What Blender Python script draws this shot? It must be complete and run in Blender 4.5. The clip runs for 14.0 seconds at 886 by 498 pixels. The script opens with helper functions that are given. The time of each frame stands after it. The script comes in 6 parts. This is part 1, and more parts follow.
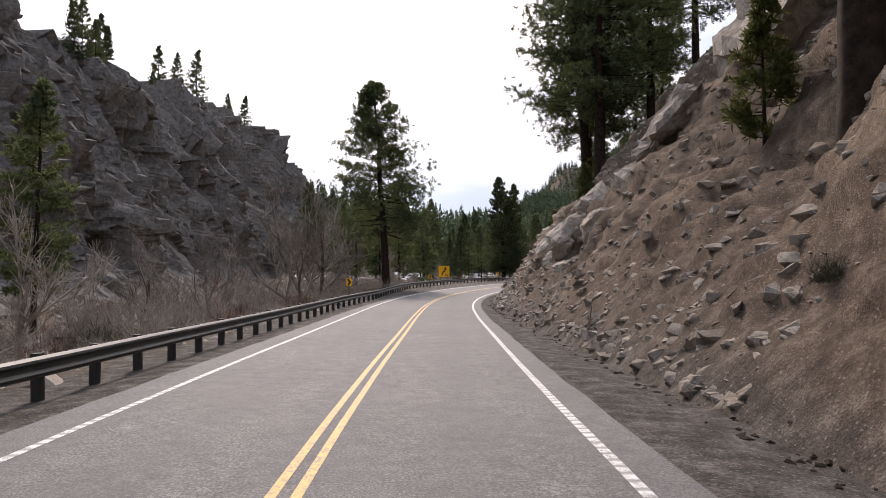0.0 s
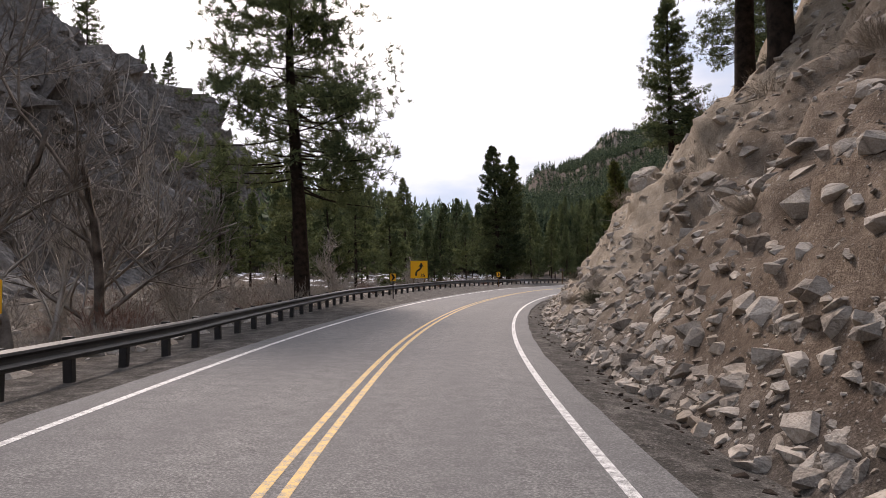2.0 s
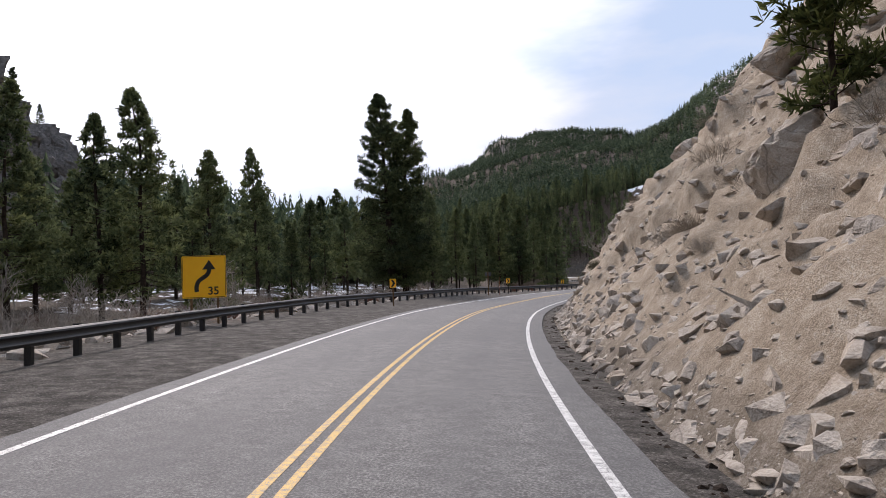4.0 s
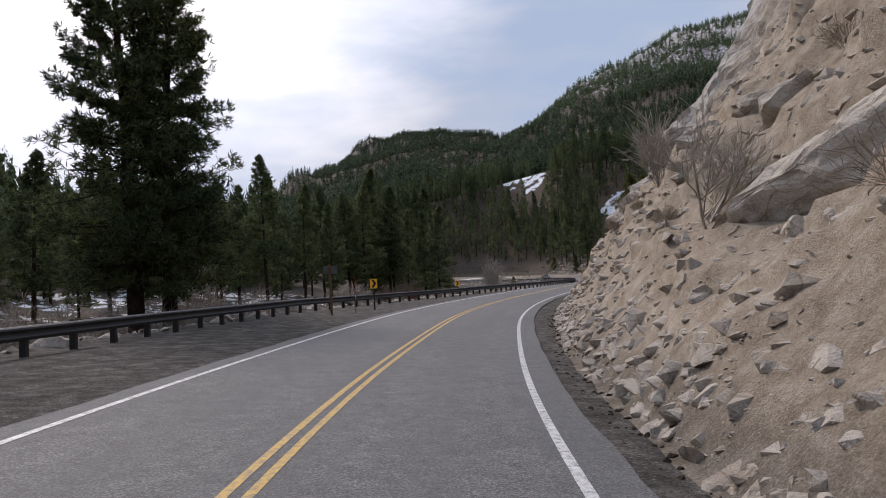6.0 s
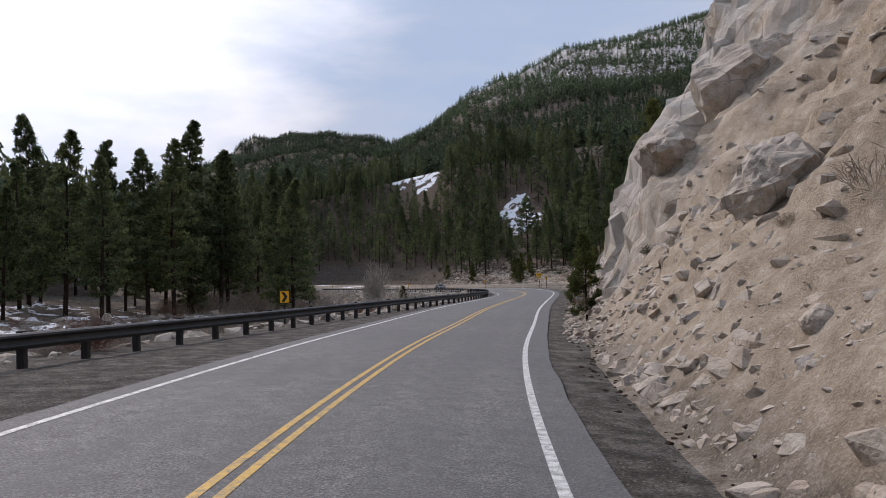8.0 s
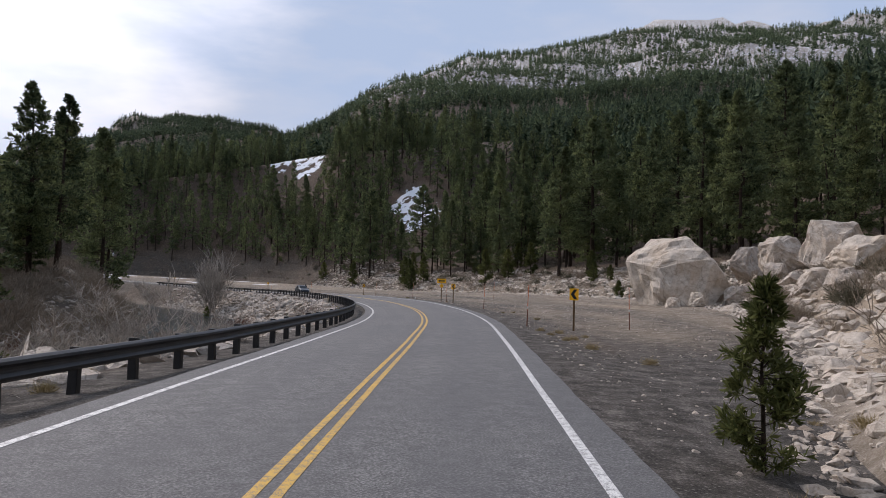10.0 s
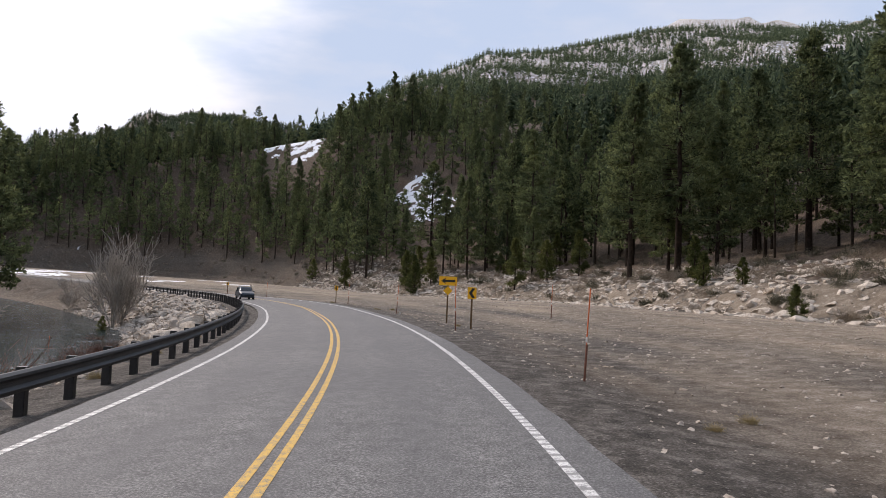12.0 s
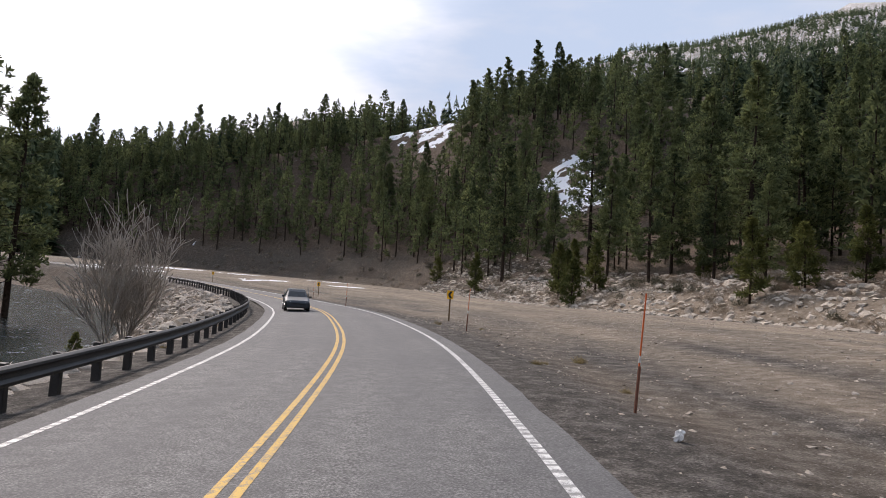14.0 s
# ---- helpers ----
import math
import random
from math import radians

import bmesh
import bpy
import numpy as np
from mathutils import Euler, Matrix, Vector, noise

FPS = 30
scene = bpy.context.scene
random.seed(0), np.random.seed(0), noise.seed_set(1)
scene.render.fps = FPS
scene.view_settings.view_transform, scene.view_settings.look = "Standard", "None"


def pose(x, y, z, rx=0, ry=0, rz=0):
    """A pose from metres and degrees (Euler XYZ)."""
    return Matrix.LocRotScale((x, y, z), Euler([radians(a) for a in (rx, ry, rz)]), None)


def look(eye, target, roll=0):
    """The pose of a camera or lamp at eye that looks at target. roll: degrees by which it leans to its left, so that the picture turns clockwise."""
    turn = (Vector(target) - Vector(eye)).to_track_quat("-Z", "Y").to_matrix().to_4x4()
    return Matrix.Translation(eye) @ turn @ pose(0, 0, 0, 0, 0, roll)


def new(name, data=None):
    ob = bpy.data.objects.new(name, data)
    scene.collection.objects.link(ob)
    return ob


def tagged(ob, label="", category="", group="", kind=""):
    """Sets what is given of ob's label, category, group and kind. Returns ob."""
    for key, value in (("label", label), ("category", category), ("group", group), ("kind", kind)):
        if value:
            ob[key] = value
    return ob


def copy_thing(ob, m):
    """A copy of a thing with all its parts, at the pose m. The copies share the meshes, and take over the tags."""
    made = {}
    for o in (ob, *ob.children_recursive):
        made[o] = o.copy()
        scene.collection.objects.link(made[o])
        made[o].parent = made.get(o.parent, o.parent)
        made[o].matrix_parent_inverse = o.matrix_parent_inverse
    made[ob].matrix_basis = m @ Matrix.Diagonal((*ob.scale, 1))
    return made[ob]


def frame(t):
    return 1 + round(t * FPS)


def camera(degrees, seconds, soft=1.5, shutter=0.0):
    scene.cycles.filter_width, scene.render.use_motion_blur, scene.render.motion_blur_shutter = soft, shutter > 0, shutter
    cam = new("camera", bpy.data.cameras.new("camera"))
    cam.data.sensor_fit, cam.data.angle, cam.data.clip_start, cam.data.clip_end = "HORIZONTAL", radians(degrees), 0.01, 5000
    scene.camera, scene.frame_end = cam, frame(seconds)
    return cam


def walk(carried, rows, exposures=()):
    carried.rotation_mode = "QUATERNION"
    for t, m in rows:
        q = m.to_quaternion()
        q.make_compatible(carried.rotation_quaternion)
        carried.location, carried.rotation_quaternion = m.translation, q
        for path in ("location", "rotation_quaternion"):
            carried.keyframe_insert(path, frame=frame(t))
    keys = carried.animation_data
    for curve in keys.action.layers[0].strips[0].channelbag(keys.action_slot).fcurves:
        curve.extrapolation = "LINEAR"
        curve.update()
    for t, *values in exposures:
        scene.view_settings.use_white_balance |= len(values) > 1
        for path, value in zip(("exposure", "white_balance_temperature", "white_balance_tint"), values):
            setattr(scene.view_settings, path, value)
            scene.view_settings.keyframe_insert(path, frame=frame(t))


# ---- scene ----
# The truck's way along the road: seconds, eye, tilt, lean, heading.
cam = camera(64.18, 14.0, soft=0.5)
PATH = [
    (0.0, -0.002, 0.001, 2.451, 92.11, 0.51, -0.84),
    (0.5, 0.150, 12.069, 2.388, 92.23, 0.87, -0.82),
    (1.0, 0.232, 24.128, 2.314, 92.27, 0.78, -0.91),
    (1.5, 0.354, 36.007, 2.232, 92.29, 0.68, -1.54),
    (2.0, 0.807, 47.737, 2.176, 92.31, 0.60, -2.83),
    (2.5, 1.583, 59.385, 2.182, 92.48, 0.79, -4.57),
    (3.0, 2.748, 71.049, 2.222, 92.74, 1.26, -6.61),
    (3.5, 4.389, 82.641, 2.262, 92.86, 1.75, -8.98),
    (4.0, 6.527, 94.137, 2.307, 92.87, 2.23, -11.60),
    (4.5, 9.176, 105.513, 2.353, 92.81, 2.66, -14.35),
    (5.0, 12.345, 116.747, 2.395, 92.72, 2.98, -17.11),
    (5.5, 16.038, 127.819, 2.421, 92.62, 3.13, -19.78),
    (6.0, 20.258, 138.706, 2.422, 92.54, 3.03, -22.21),
    (6.5, 24.894, 149.258, 2.390, 92.53, 2.78, -24.60),
    (7.0, 29.787, 159.329, 2.391, 92.63, 2.75, -26.89),
    (7.5, 35.371, 169.418, 2.401, 92.74, 2.38, -29.15),
    (8.0, 41.564, 179.475, 2.426, 92.85, 1.76, -31.38),
    (8.5, 48.298, 189.447, 2.476, 92.96, 0.98, -33.62),
    (9.0, 55.500, 199.280, 2.565, 93.05, 0.10, -35.85),
    (9.5, 63.079, 208.934, 2.685, 93.11, -0.79, -38.11),
    (10.0, 70.921, 218.385, 2.808, 93.13, -1.64, -40.39),
    (10.5, 78.859, 227.404, 2.913, 93.16, -1.80, -42.11),
    (11.0, 86.669, 236.080, 2.989, 93.18, -2.28, -42.32),
    (11.5, 94.137, 244.545, 3.043, 93.20, -2.44, -41.36),
    (12.0, 101.290, 253.266, 3.082, 93.32, -2.34, -39.09),
    (12.5, 107.742, 262.105, 3.128, 93.27, -3.36, -36.03),
    (13.0, 113.639, 271.015, 3.176, 93.14, -3.72, -33.29),
    (13.5, 119.067, 279.809, 3.199, 93.19, -3.57, -30.76),
    (14.0, 123.999, 288.774, 3.224, 93.17, -3.60, -28.19),
]
walk(cam, [(t, pose(*row)) for t, *row in PATH], [(0.0, 0.34, 7100, 22), (1.5, 0.26, 7100, 22), (2.2, 0.14, 7100, 22), (3.0, 0.24, 6850, 20), (5.5, -0.22, 6500, 19), (6.5, -0.38, 6550, 19), (7.5, -0.28, 6500, 19), (9.5, -0.26, 6450, 19), (11.5, 0.06, 6850, 19), (14.0, 0.08, 6900, 19)])

# ---- light: a bright, thinly clouded sky ahead, with a soft low-contrast sun ----
SUN_AZ, SUN_EL = -9.0, 42.0          # degrees east of the y axis, and above the horizon
world = bpy.data.worlds.new("sky")
scene.world = world
world.use_nodes = True
wn, wl = world.node_tree.nodes, world.node_tree.links
wn.clear()
w_out = wn.new("ShaderNodeOutputWorld")
w_bg = wn.new("ShaderNodeBackground")
w_sky = wn.new("ShaderNodeTexSky")
w_sky.sky_type = "NISHITA"
w_sky.sun_disc = False
w_sky.sun_elevation = radians(SUN_EL)
w_sky.sun_rotation = radians(SUN_AZ)
w_sky.air_density, w_sky.dust_density, w_sky.ozone_density = 1.0, 1.5, 1.5
w_co = wn.new("ShaderNodeTexCoord")
w_map = wn.new("ShaderNodeMapping")
w_map.inputs["Scale"].default_value = (1.0, 1.0, 3.2)
w_map.inputs["Rotation"].default_value = (0.15, 0.1, 0.6)
w_no = wn.new("ShaderNodeTexNoise")
w_no.inputs["Scale"].default_value, w_no.inputs["Detail"].default_value = 1.7, 6.0
w_no.inputs["Roughness"].default_value = 0.55
w_ramp = wn.new("ShaderNodeValToRGB")
w_ramp.color_ramp.elements[0].position, w_ramp.color_ramp.elements[0].color = 0.50, (0, 0, 0, 1)
w_ramp.color_ramp.elements[1].position, w_ramp.color_ramp.elements[1].color = 0.80, (1, 1, 1, 1)
w_dot = wn.new("ShaderNodeVectorMath")
w_dot.operation = "DOT_PRODUCT"
w_dot.inputs[1].default_value = (math.sin(radians(SUN_AZ)) * math.cos(radians(SUN_EL)),
                                 math.cos(radians(SUN_AZ)) * math.cos(radians(SUN_EL)), math.sin(radians(SUN_EL)))
w_wob = wn.new("ShaderNodeMath")                      # the bright veil has a ragged edge
w_wob.operation = "MULTIPLY_ADD"
w_wob.inputs[1].default_value = 0.22
w_near = wn.new("ShaderNodeMapRange")
w_near.interpolation_type = "SMOOTHSTEP"
w_near.inputs["From Min"].default_value, w_near.inputs["From Max"].default_value = 0.88, 1.12
w_near.inputs["To Min"].default_value, w_near.inputs["To Max"].default_value = 0.0, 1.0


def sky_mix(a, b, fac):
    m = wn.new("ShaderNodeMix")
    m.data_type = "RGBA"
    for sock, v in (("A", a), ("B", b), ("Factor", fac)):
        if isinstance(v, tuple):
            m.inputs[sock].default_value = (*v, 1)
        elif isinstance(v, float):
            m.inputs[sock].default_value = v
        else:
            wl.new(v, m.inputs[sock])
    return m.outputs["Result"]


wl.new(w_co.outputs["Generated"], w_map.inputs["Vector"])
wl.new(w_map.outputs["Vector"], w_no.inputs["Vector"])
wl.new(w_no.outputs["Fac"], w_ramp.inputs["Fac"])
wl.new(w_co.outputs["Generated"], w_dot.inputs[0])
wl.new(w_no.outputs["Fac"], w_wob.inputs[0])
wl.new(w_dot.outputs["Value"], w_wob.inputs[2])
wl.new(w_wob.outputs["Value"], w_near.inputs["Value"])
thin = sky_mix(w_sky.outputs["Color"], (6.3, 8.1, 10.6), 0.92)
cloudy = sky_mix(thin, (9.6, 9.9, 10.3), w_ramp.outputs["Color"])
bright = sky_mix(cloudy, (30.0, 30.0, 29.8), w_near.outputs["Result"])
wl.new(bright, w_bg.inputs["Color"])
w_bg.inputs["Strength"].default_value = 0.082
wl.new(w_bg.outputs["Background"], w_out.inputs["Surface"])

sun = new("sun", bpy.data.lights.new("sun", "SUN"))
sun.data.energy, sun.data.angle, sun.data.color = 2.4, radians(9), (1.0, 0.94, 0.87)
sun.matrix_world = look((0, 0, 100), (-math.sin(radians(SUN_AZ)), -math.cos(radians(SUN_AZ)), 100 - math.tan(radians(SUN_EL))))


# ---- materials ----
def material(name, rough=0.85, metal=0.0):
    m = bpy.data.materials.new(name)
    m.use_nodes = True
    b = m.node_tree.nodes["Principled BSDF"]
    b.inputs["Roughness"].default_value, b.inputs["Metallic"].default_value = rough, metal
    if rough > 0.84:                                  # earth, stone, bark and twigs are dull
        b.inputs["Specular IOR Level"].default_value = 0.12
    return m, m.node_tree.nodes, m.node_tree.links, b


def ramp(nodes, links, source, stops):
    r = nodes.new("ShaderNodeValToRGB")
    e = r.color_ramp.elements
    while len(e) < len(stops):
        e.new(0.5)
    for el, (p, c) in zip(e, stops):
        el.position = p
        el.color = (*c, 1) if len(c) == 3 else c
    links.new(source, r.inputs["Fac"])
    return r.outputs["Color"]


def noise_at(nodes, links, vector, scale, detail=4.0, rough=0.55, kind="noise"):
    n = nodes.new("ShaderNodeTexNoise" if kind == "noise" else "ShaderNodeTexVoronoi")
    n.inputs["Scale"].default_value = scale
    if kind == "noise":
        n.inputs["Detail"].default_value, n.inputs["Roughness"].default_value = detail, rough
        out = n.outputs["Fac"]
    else:
        n.feature = "F1" if kind == "cells" else "DISTANCE_TO_EDGE"
        out = n.outputs["Distance"]
    if vector is not None:
        links.new(vector, n.inputs["Vector"])
    return out


def noise_colour(nodes, links, vector, scale):
    n = nodes.new("ShaderNodeTexNoise")
    n.inputs["Scale"].default_value = scale
    links.new(vector, n.inputs["Vector"])
    return n.outputs["Color"]


def mixed(nodes, links, fac, a, b, blend="MIX"):
    m = nodes.new("ShaderNodeMix")
    m.data_type, m.blend_type = "RGBA", blend
    for sock, v in (("Factor", fac), ("A", a), ("B", b)):
        if isinstance(v, (int, float)):
            m.inputs[sock].default_value = v
        elif isinstance(v, tuple):
            m.inputs[sock].default_value = (*v, 1)
        else:
            links.new(v, m.inputs[sock])
    return m.outputs["Result"]


def maths(nodes, links, op, a, b=0.0, clamp=False):
    m = nodes.new("ShaderNodeMath")
    m.operation, m.use_clamp = op, clamp
    for i, v in enumerate((a, b)):
        if isinstance(v, (int, float)):
            m.inputs[i].default_value = v
        else:
            links.new(v, m.inputs[i])
    return m.outputs["Value"]


def bumped(nodes, links, b, height, strength, distance=0.05):
    n = nodes.new("ShaderNodeBump")
    n.inputs["Strength"].default_value, n.inputs["Distance"].default_value = strength, distance
    links.new(height, n.inputs["Height"])
    links.new(n.outputs["Normal"], b.inputs["Normal"])


def place(nodes):
    return nodes.new("ShaderNodeNewGeometry").outputs["Position"]


def attr(nodes, name):
    n = nodes.new("ShaderNodeAttribute")
    n.attribute_name = name
    return n.outputs["Fac"]


def simple(name, dark, light, scale=3.0, rough=0.7, metal=0.0, bump=0.2, local=True, fine=40.0):
    """Two tones mixed by noise at two scales, with a fine relief."""
    m, n, l, b = material(name, rough, metal)
    v = n.new("ShaderNodeTexCoord").outputs["Object"] if local else place(n)
    big, small = noise_at(n, l, v, scale), noise_at(n, l, v, fine, 3.0)
    f = maths(n, l, "ADD", maths(n, l, "MULTIPLY", big, 0.65), maths(n, l, "MULTIPLY", small, 0.35))
    l.new(ramp(n, l, f, [(0.35, dark), (0.65, light)]), b.inputs["Base Color"])
    if bump:
        bumped(n, l, b, small, bump, 0.02)
    return m


# Asphalt: grey worn lanes, darker between the wheel tracks, fine aggregate; u runs along the road, v across.
m_asphalt, n, l, b = material("asphalt", 0.8)
p = place(n)
fine, mid, big = noise_at(n, l, p, 30.0, 4.0, 0.75), noise_at(n, l, p, 3.0, 5.0, 0.65), noise_at(n, l, p, 0.16, 4.0, 0.6)
across = attr(n, "across")
lane = maths(n, l, "ABSOLUTE", maths(n, l, "SUBTRACT", maths(n, l, "ABSOLUTE", across), 1.93))
track = maths(n, l, "ABSOLUTE", maths(n, l, "SUBTRACT", lane, 0.9))
worn = n.new("ShaderNodeMapRange")
worn.inputs["From Min"].default_value, worn.inputs["From Max"].default_value = 0.15, 0.75
l.new(track, worn.inputs["Value"])
f = maths(n, l, "ADD", maths(n, l, "MULTIPLY", fine, 0.8), maths(n, l, "MULTIPLY", mid, 0.2))
col = ramp(n, l, f, [(0.37, (0.028, 0.028, 0.028)), (0.5, (0.100, 0.0995, 0.0975)), (0.63, (0.265, 0.262, 0.255))])
col = mixed(n, l, maths(n, l, "MULTIPLY", worn.outputs["Result"], 0.35), col, (0.085, 0.085, 0.087))
col = mixed(n, l, ramp(n, l, big, [(0.42, (0, 0, 0)), (0.60, (0.35, 0.35, 0.35))]), col, (0.07, 0.07, 0.074))
l.new(col, b.inputs["Base Color"])
bumped(n, l, b, fine, 0.35, 0.01)


def line_paint(name, colour, bare, rumble):
    m, n, l, b = material(name, 0.6)
    p = place(n)
    wear = noise_at(n, l, p, 9.0, 6.0, 0.7)
    spots = noise_at(n, l, p, 60.0, 2.0)
    f = maths(n, l, "ADD", maths(n, l, "MULTIPLY", wear, 0.6), maths(n, l, "MULTIPLY", spots, 0.4))
    mask = ramp(n, l, f, [(0.47, (0, 0, 0)), (0.60, (1, 1, 1))])
    col = mixed(n, l, mask, mixed(n, l, noise_at(n, l, p, 1.5), colour, tuple(c * 0.8 for c in colour)), bare)
    if rumble:
        along = attr(n, "along")
        wave = maths(n, l, "SINE", maths(n, l, "MULTIPLY", along, 2 * math.pi / 0.30))
        cut = maths(n, l, "MULTIPLY", attr(n, "rumble"), ramp(n, l, maths(n, l, "ADD", wave, spots), [(0.80, (0, 0, 0)), (1.0, (0.8, 0.8, 0.8))]))
        col = mixed(n, l, cut, col, bare)
        bumped(n, l, b, wave, 0.3, 0.02)
    l.new(col, b.inputs["Base Color"])
    return m


m_yellow = line_paint("yellow_line_paint", (0.62, 0.37, 0.045), (0.17, 0.15, 0.11), False)
m_white = line_paint("white_line_paint", (0.72, 0.72, 0.70), (0.17, 0.17, 0.165), True)

# Ground: grey roadside grit, brown needle litter, tan granite sand and old snow, chosen by the sheet's own masks.
def ground_material(name):
    m, n, l, b = material(name, 0.95)
    p = place(n)
    fine, mid, big, pebble = noise_at(n, l, p, 22.0, 5.0, 0.7), noise_at(n, l, p, 1.7, 7.0, 0.72), noise_at(n, l, p, 0.12, 4.0), noise_at(n, l, p, 9.0, 1.0, 0.5, "cells")
    f = maths(n, l, "ADD", maths(n, l, "MULTIPLY", fine, 0.45), maths(n, l, "MULTIPLY", mid, 0.55))
    grit = ramp(n, l, f, [(0.36, (0.022, 0.020, 0.018)), (0.5, (0.078, 0.071, 0.063)), (0.64, (0.22, 0.20, 0.18))])
    litter = ramp(n, l, f, [(0.34, (0.036, 0.025, 0.018)), (0.5, (0.115, 0.080, 0.057)), (0.64, (0.25, 0.185, 0.135))])
    sand = ramp(n, l, f, [(0.34, (0.168, 0.128, 0.092)), (0.5, (0.365, 0.297, 0.223)), (0.66, (0.56, 0.490, 0.403))])
    dull = ramp(n, l, f, [(0.36, (0.030, 0.026, 0.021)), (0.5, (0.085, 0.070, 0.056)), (0.64, (0.19, 0.165, 0.135))])
    patch = ramp(n, l, big, [(0.42, (0, 0, 0)), (0.58, (1, 1, 1))])
    col = mixed(n, l, maths(n, l, "MULTIPLY", patch, 0.3), dull, litter)
    col = mixed(n, l, attr(n, "litter"), col, litter)
    col = mixed(n, l, attr(n, "sand"), col, sand)
    col = mixed(n, l, attr(n, "grit"), col, grit)
    stone = ramp(n, l, f, [(0.30, (0.26, 0.235, 0.21)), (0.5, (0.47, 0.435, 0.39)), (0.68, (0.60, 0.57, 0.525))])
    bend = mixed(n, l, 0.45, p, noise_colour(n, l, p, 0.7), "LINEAR_LIGHT")
    joints = ramp(n, l, noise_at(n, l, bend, 0.3, kind="edges"), [(0.0, (0.9, 0.9, 0.9)), (0.022, (0, 0, 0))])
    stone = mixed(n, l, ramp(n, l, noise_at(n, l, p, 0.3, 5.0, 0.65), [(0.46, (0, 0, 0)), (0.62, (0.6, 0.6, 0.6))]), stone, (0.37, 0.285, 0.195))
    stone = mixed(n, l, maths(n, l, "MULTIPLY", joints, 0.55), stone, (0.06, 0.05, 0.042))
    col = mixed(n, l, attr(n, "rock"), col, stone)
    col = mixed(n, l, maths(n, l, "MULTIPLY", ramp(n, l, pebble, [(0.14, (1, 1, 1)), (0.22, (0, 0, 0))]), 0.3), col, (0.42, 0.40, 0.37))
    patches = noise_at(n, l, p, 0.22, 5.0, 0.6)
    ragged = maths(n, l, "ADD", maths(n, l, "MULTIPLY", maths(n, l, "SUBTRACT", mid, 0.5), 0.45), maths(n, l, "MULTIPLY", maths(n, l, "SUBTRACT", patches, 0.5), 3.2))
    there = maths(n, l, "MULTIPLY", attr(n, "snow"), 3.0, True)
    sn = maths(n, l, "ADD", attr(n, "snow"), maths(n, l, "MULTIPLY", ragged, there))
    snow = ramp(n, l, sn, [(0.44, (0, 0, 0)), (0.52, (1, 1, 1))])
    col = mixed(n, l, snow, col, (0.82, 0.84, 0.87))
    l.new(col, b.inputs["Base Color"])
    loose = maths(n, l, "SUBTRACT", 1.0, attr(n, "rock"))
    bumped(n, l, b, maths(n, l, "MULTIPLY", f, maths(n, l, "ADD", maths(n, l, "MULTIPLY", loose, 0.35), 0.65)), 0.8, 0.13)
    return m


m_ground = ground_material("earth")


def rock_material(name, dark, mid_c, light, stain, scale=1.0):
    m, n, l, b = material(name, 0.9)
    p = place(n)
    rnd = n.new("ShaderNodeObjectInfo").outputs["Random"]
    fine, mid, big = noise_at(n, l, p, 22.0 * scale, 4.0, 0.6), noise_at(n, l, p, 2.4 * scale, 6.0, 0.65), noise_at(n, l, p, 0.45 * scale, 3.0)
    f = maths(n, l, "ADD", maths(n, l, "MULTIPLY", fine, 0.4), maths(n, l, "MULTIPLY", mid, 0.6))
    col = ramp(n, l, f, [(0.3, dark), (0.48, mid_c), (0.68, light)])
    col = mixed(n, l, ramp(n, l, big, [(0.50, (0, 0, 0)), (0.70, (0.5, 0.5, 0.5))]), col, stain)
    bend = mixed(n, l, 0.6, p, noise_colour(n, l, p, 0.6), "LINEAR_LIGHT")
    crack = noise_at(n, l, bend, 0.55 * scale, kind="edges")
    col = mixed(n, l, ramp(n, l, crack, [(0.0, (0.5, 0.5, 0.5)), (0.014, (0, 0, 0))]), col, tuple(c * 0.5 for c in dark))
    tone = mixed(n, l, rnd, (0.78, 0.76, 0.74), (1.12, 1.1, 1.06))
    col = mixed(n, l, 1.0, col, tone, "MULTIPLY")
    l.new(col, b.inputs["Base Color"])
    h = maths(n, l, "ADD", mid, maths(n, l, "MULTIPLY", fine, 0.3))
    bumped(n, l, b, h, 0.7, 0.15 / scale)
    return m


m_granite = rock_material("granite", (0.20, 0.175, 0.15), (0.47, 0.42, 0.365), (0.66, 0.61, 0.55), (0.37, 0.275, 0.185))
m_greyrock = rock_material("lichened_rock", (0.10, 0.085, 0.072), (0.30, 0.265, 0.228), (0.52, 0.48, 0.43), (0.24, 0.18, 0.13))
m_crag = rock_material("volcanic_crag", (0.036, 0.034, 0.033), (0.135, 0.127, 0.122), (0.30, 0.285, 0.27), (0.18, 0.145, 0.113), 0.6)
m_bark = simple("pine_bark", (0.014, 0.011, 0.009), (0.065, 0.046, 0.034), 4.0, 0.95, 0, 0.6)
m_redbark = simple("old_pine_bark", (0.010, 0.008, 0.006), (0.055, 0.037, 0.027), 4.0, 0.95, 0, 0.6)
m_twig = simple("grey_twigs", (0.20, 0.175, 0.15), (0.50, 0.45, 0.39), 2.0, 0.9, 0, 0)
m_cottonwood = simple("cottonwood_bark", (0.08, 0.067, 0.056), (0.32, 0.28, 0.24), 2.0, 0.9, 0, 0.3)
m_brush = simple("dry_brush", (0.15, 0.12, 0.092), (0.36, 0.30, 0.23), 2.0, 0.95, 0, 0)
m_sage = simple("sagebrush_leaves", (0.055, 0.055, 0.035), (0.15, 0.14, 0.095), 2.0, 0.95, 0, 0)
m_willow = simple("red_willow_twigs", (0.10, 0.045, 0.032), (0.24, 0.13, 0.095), 2.0, 0.9, 0, 0)
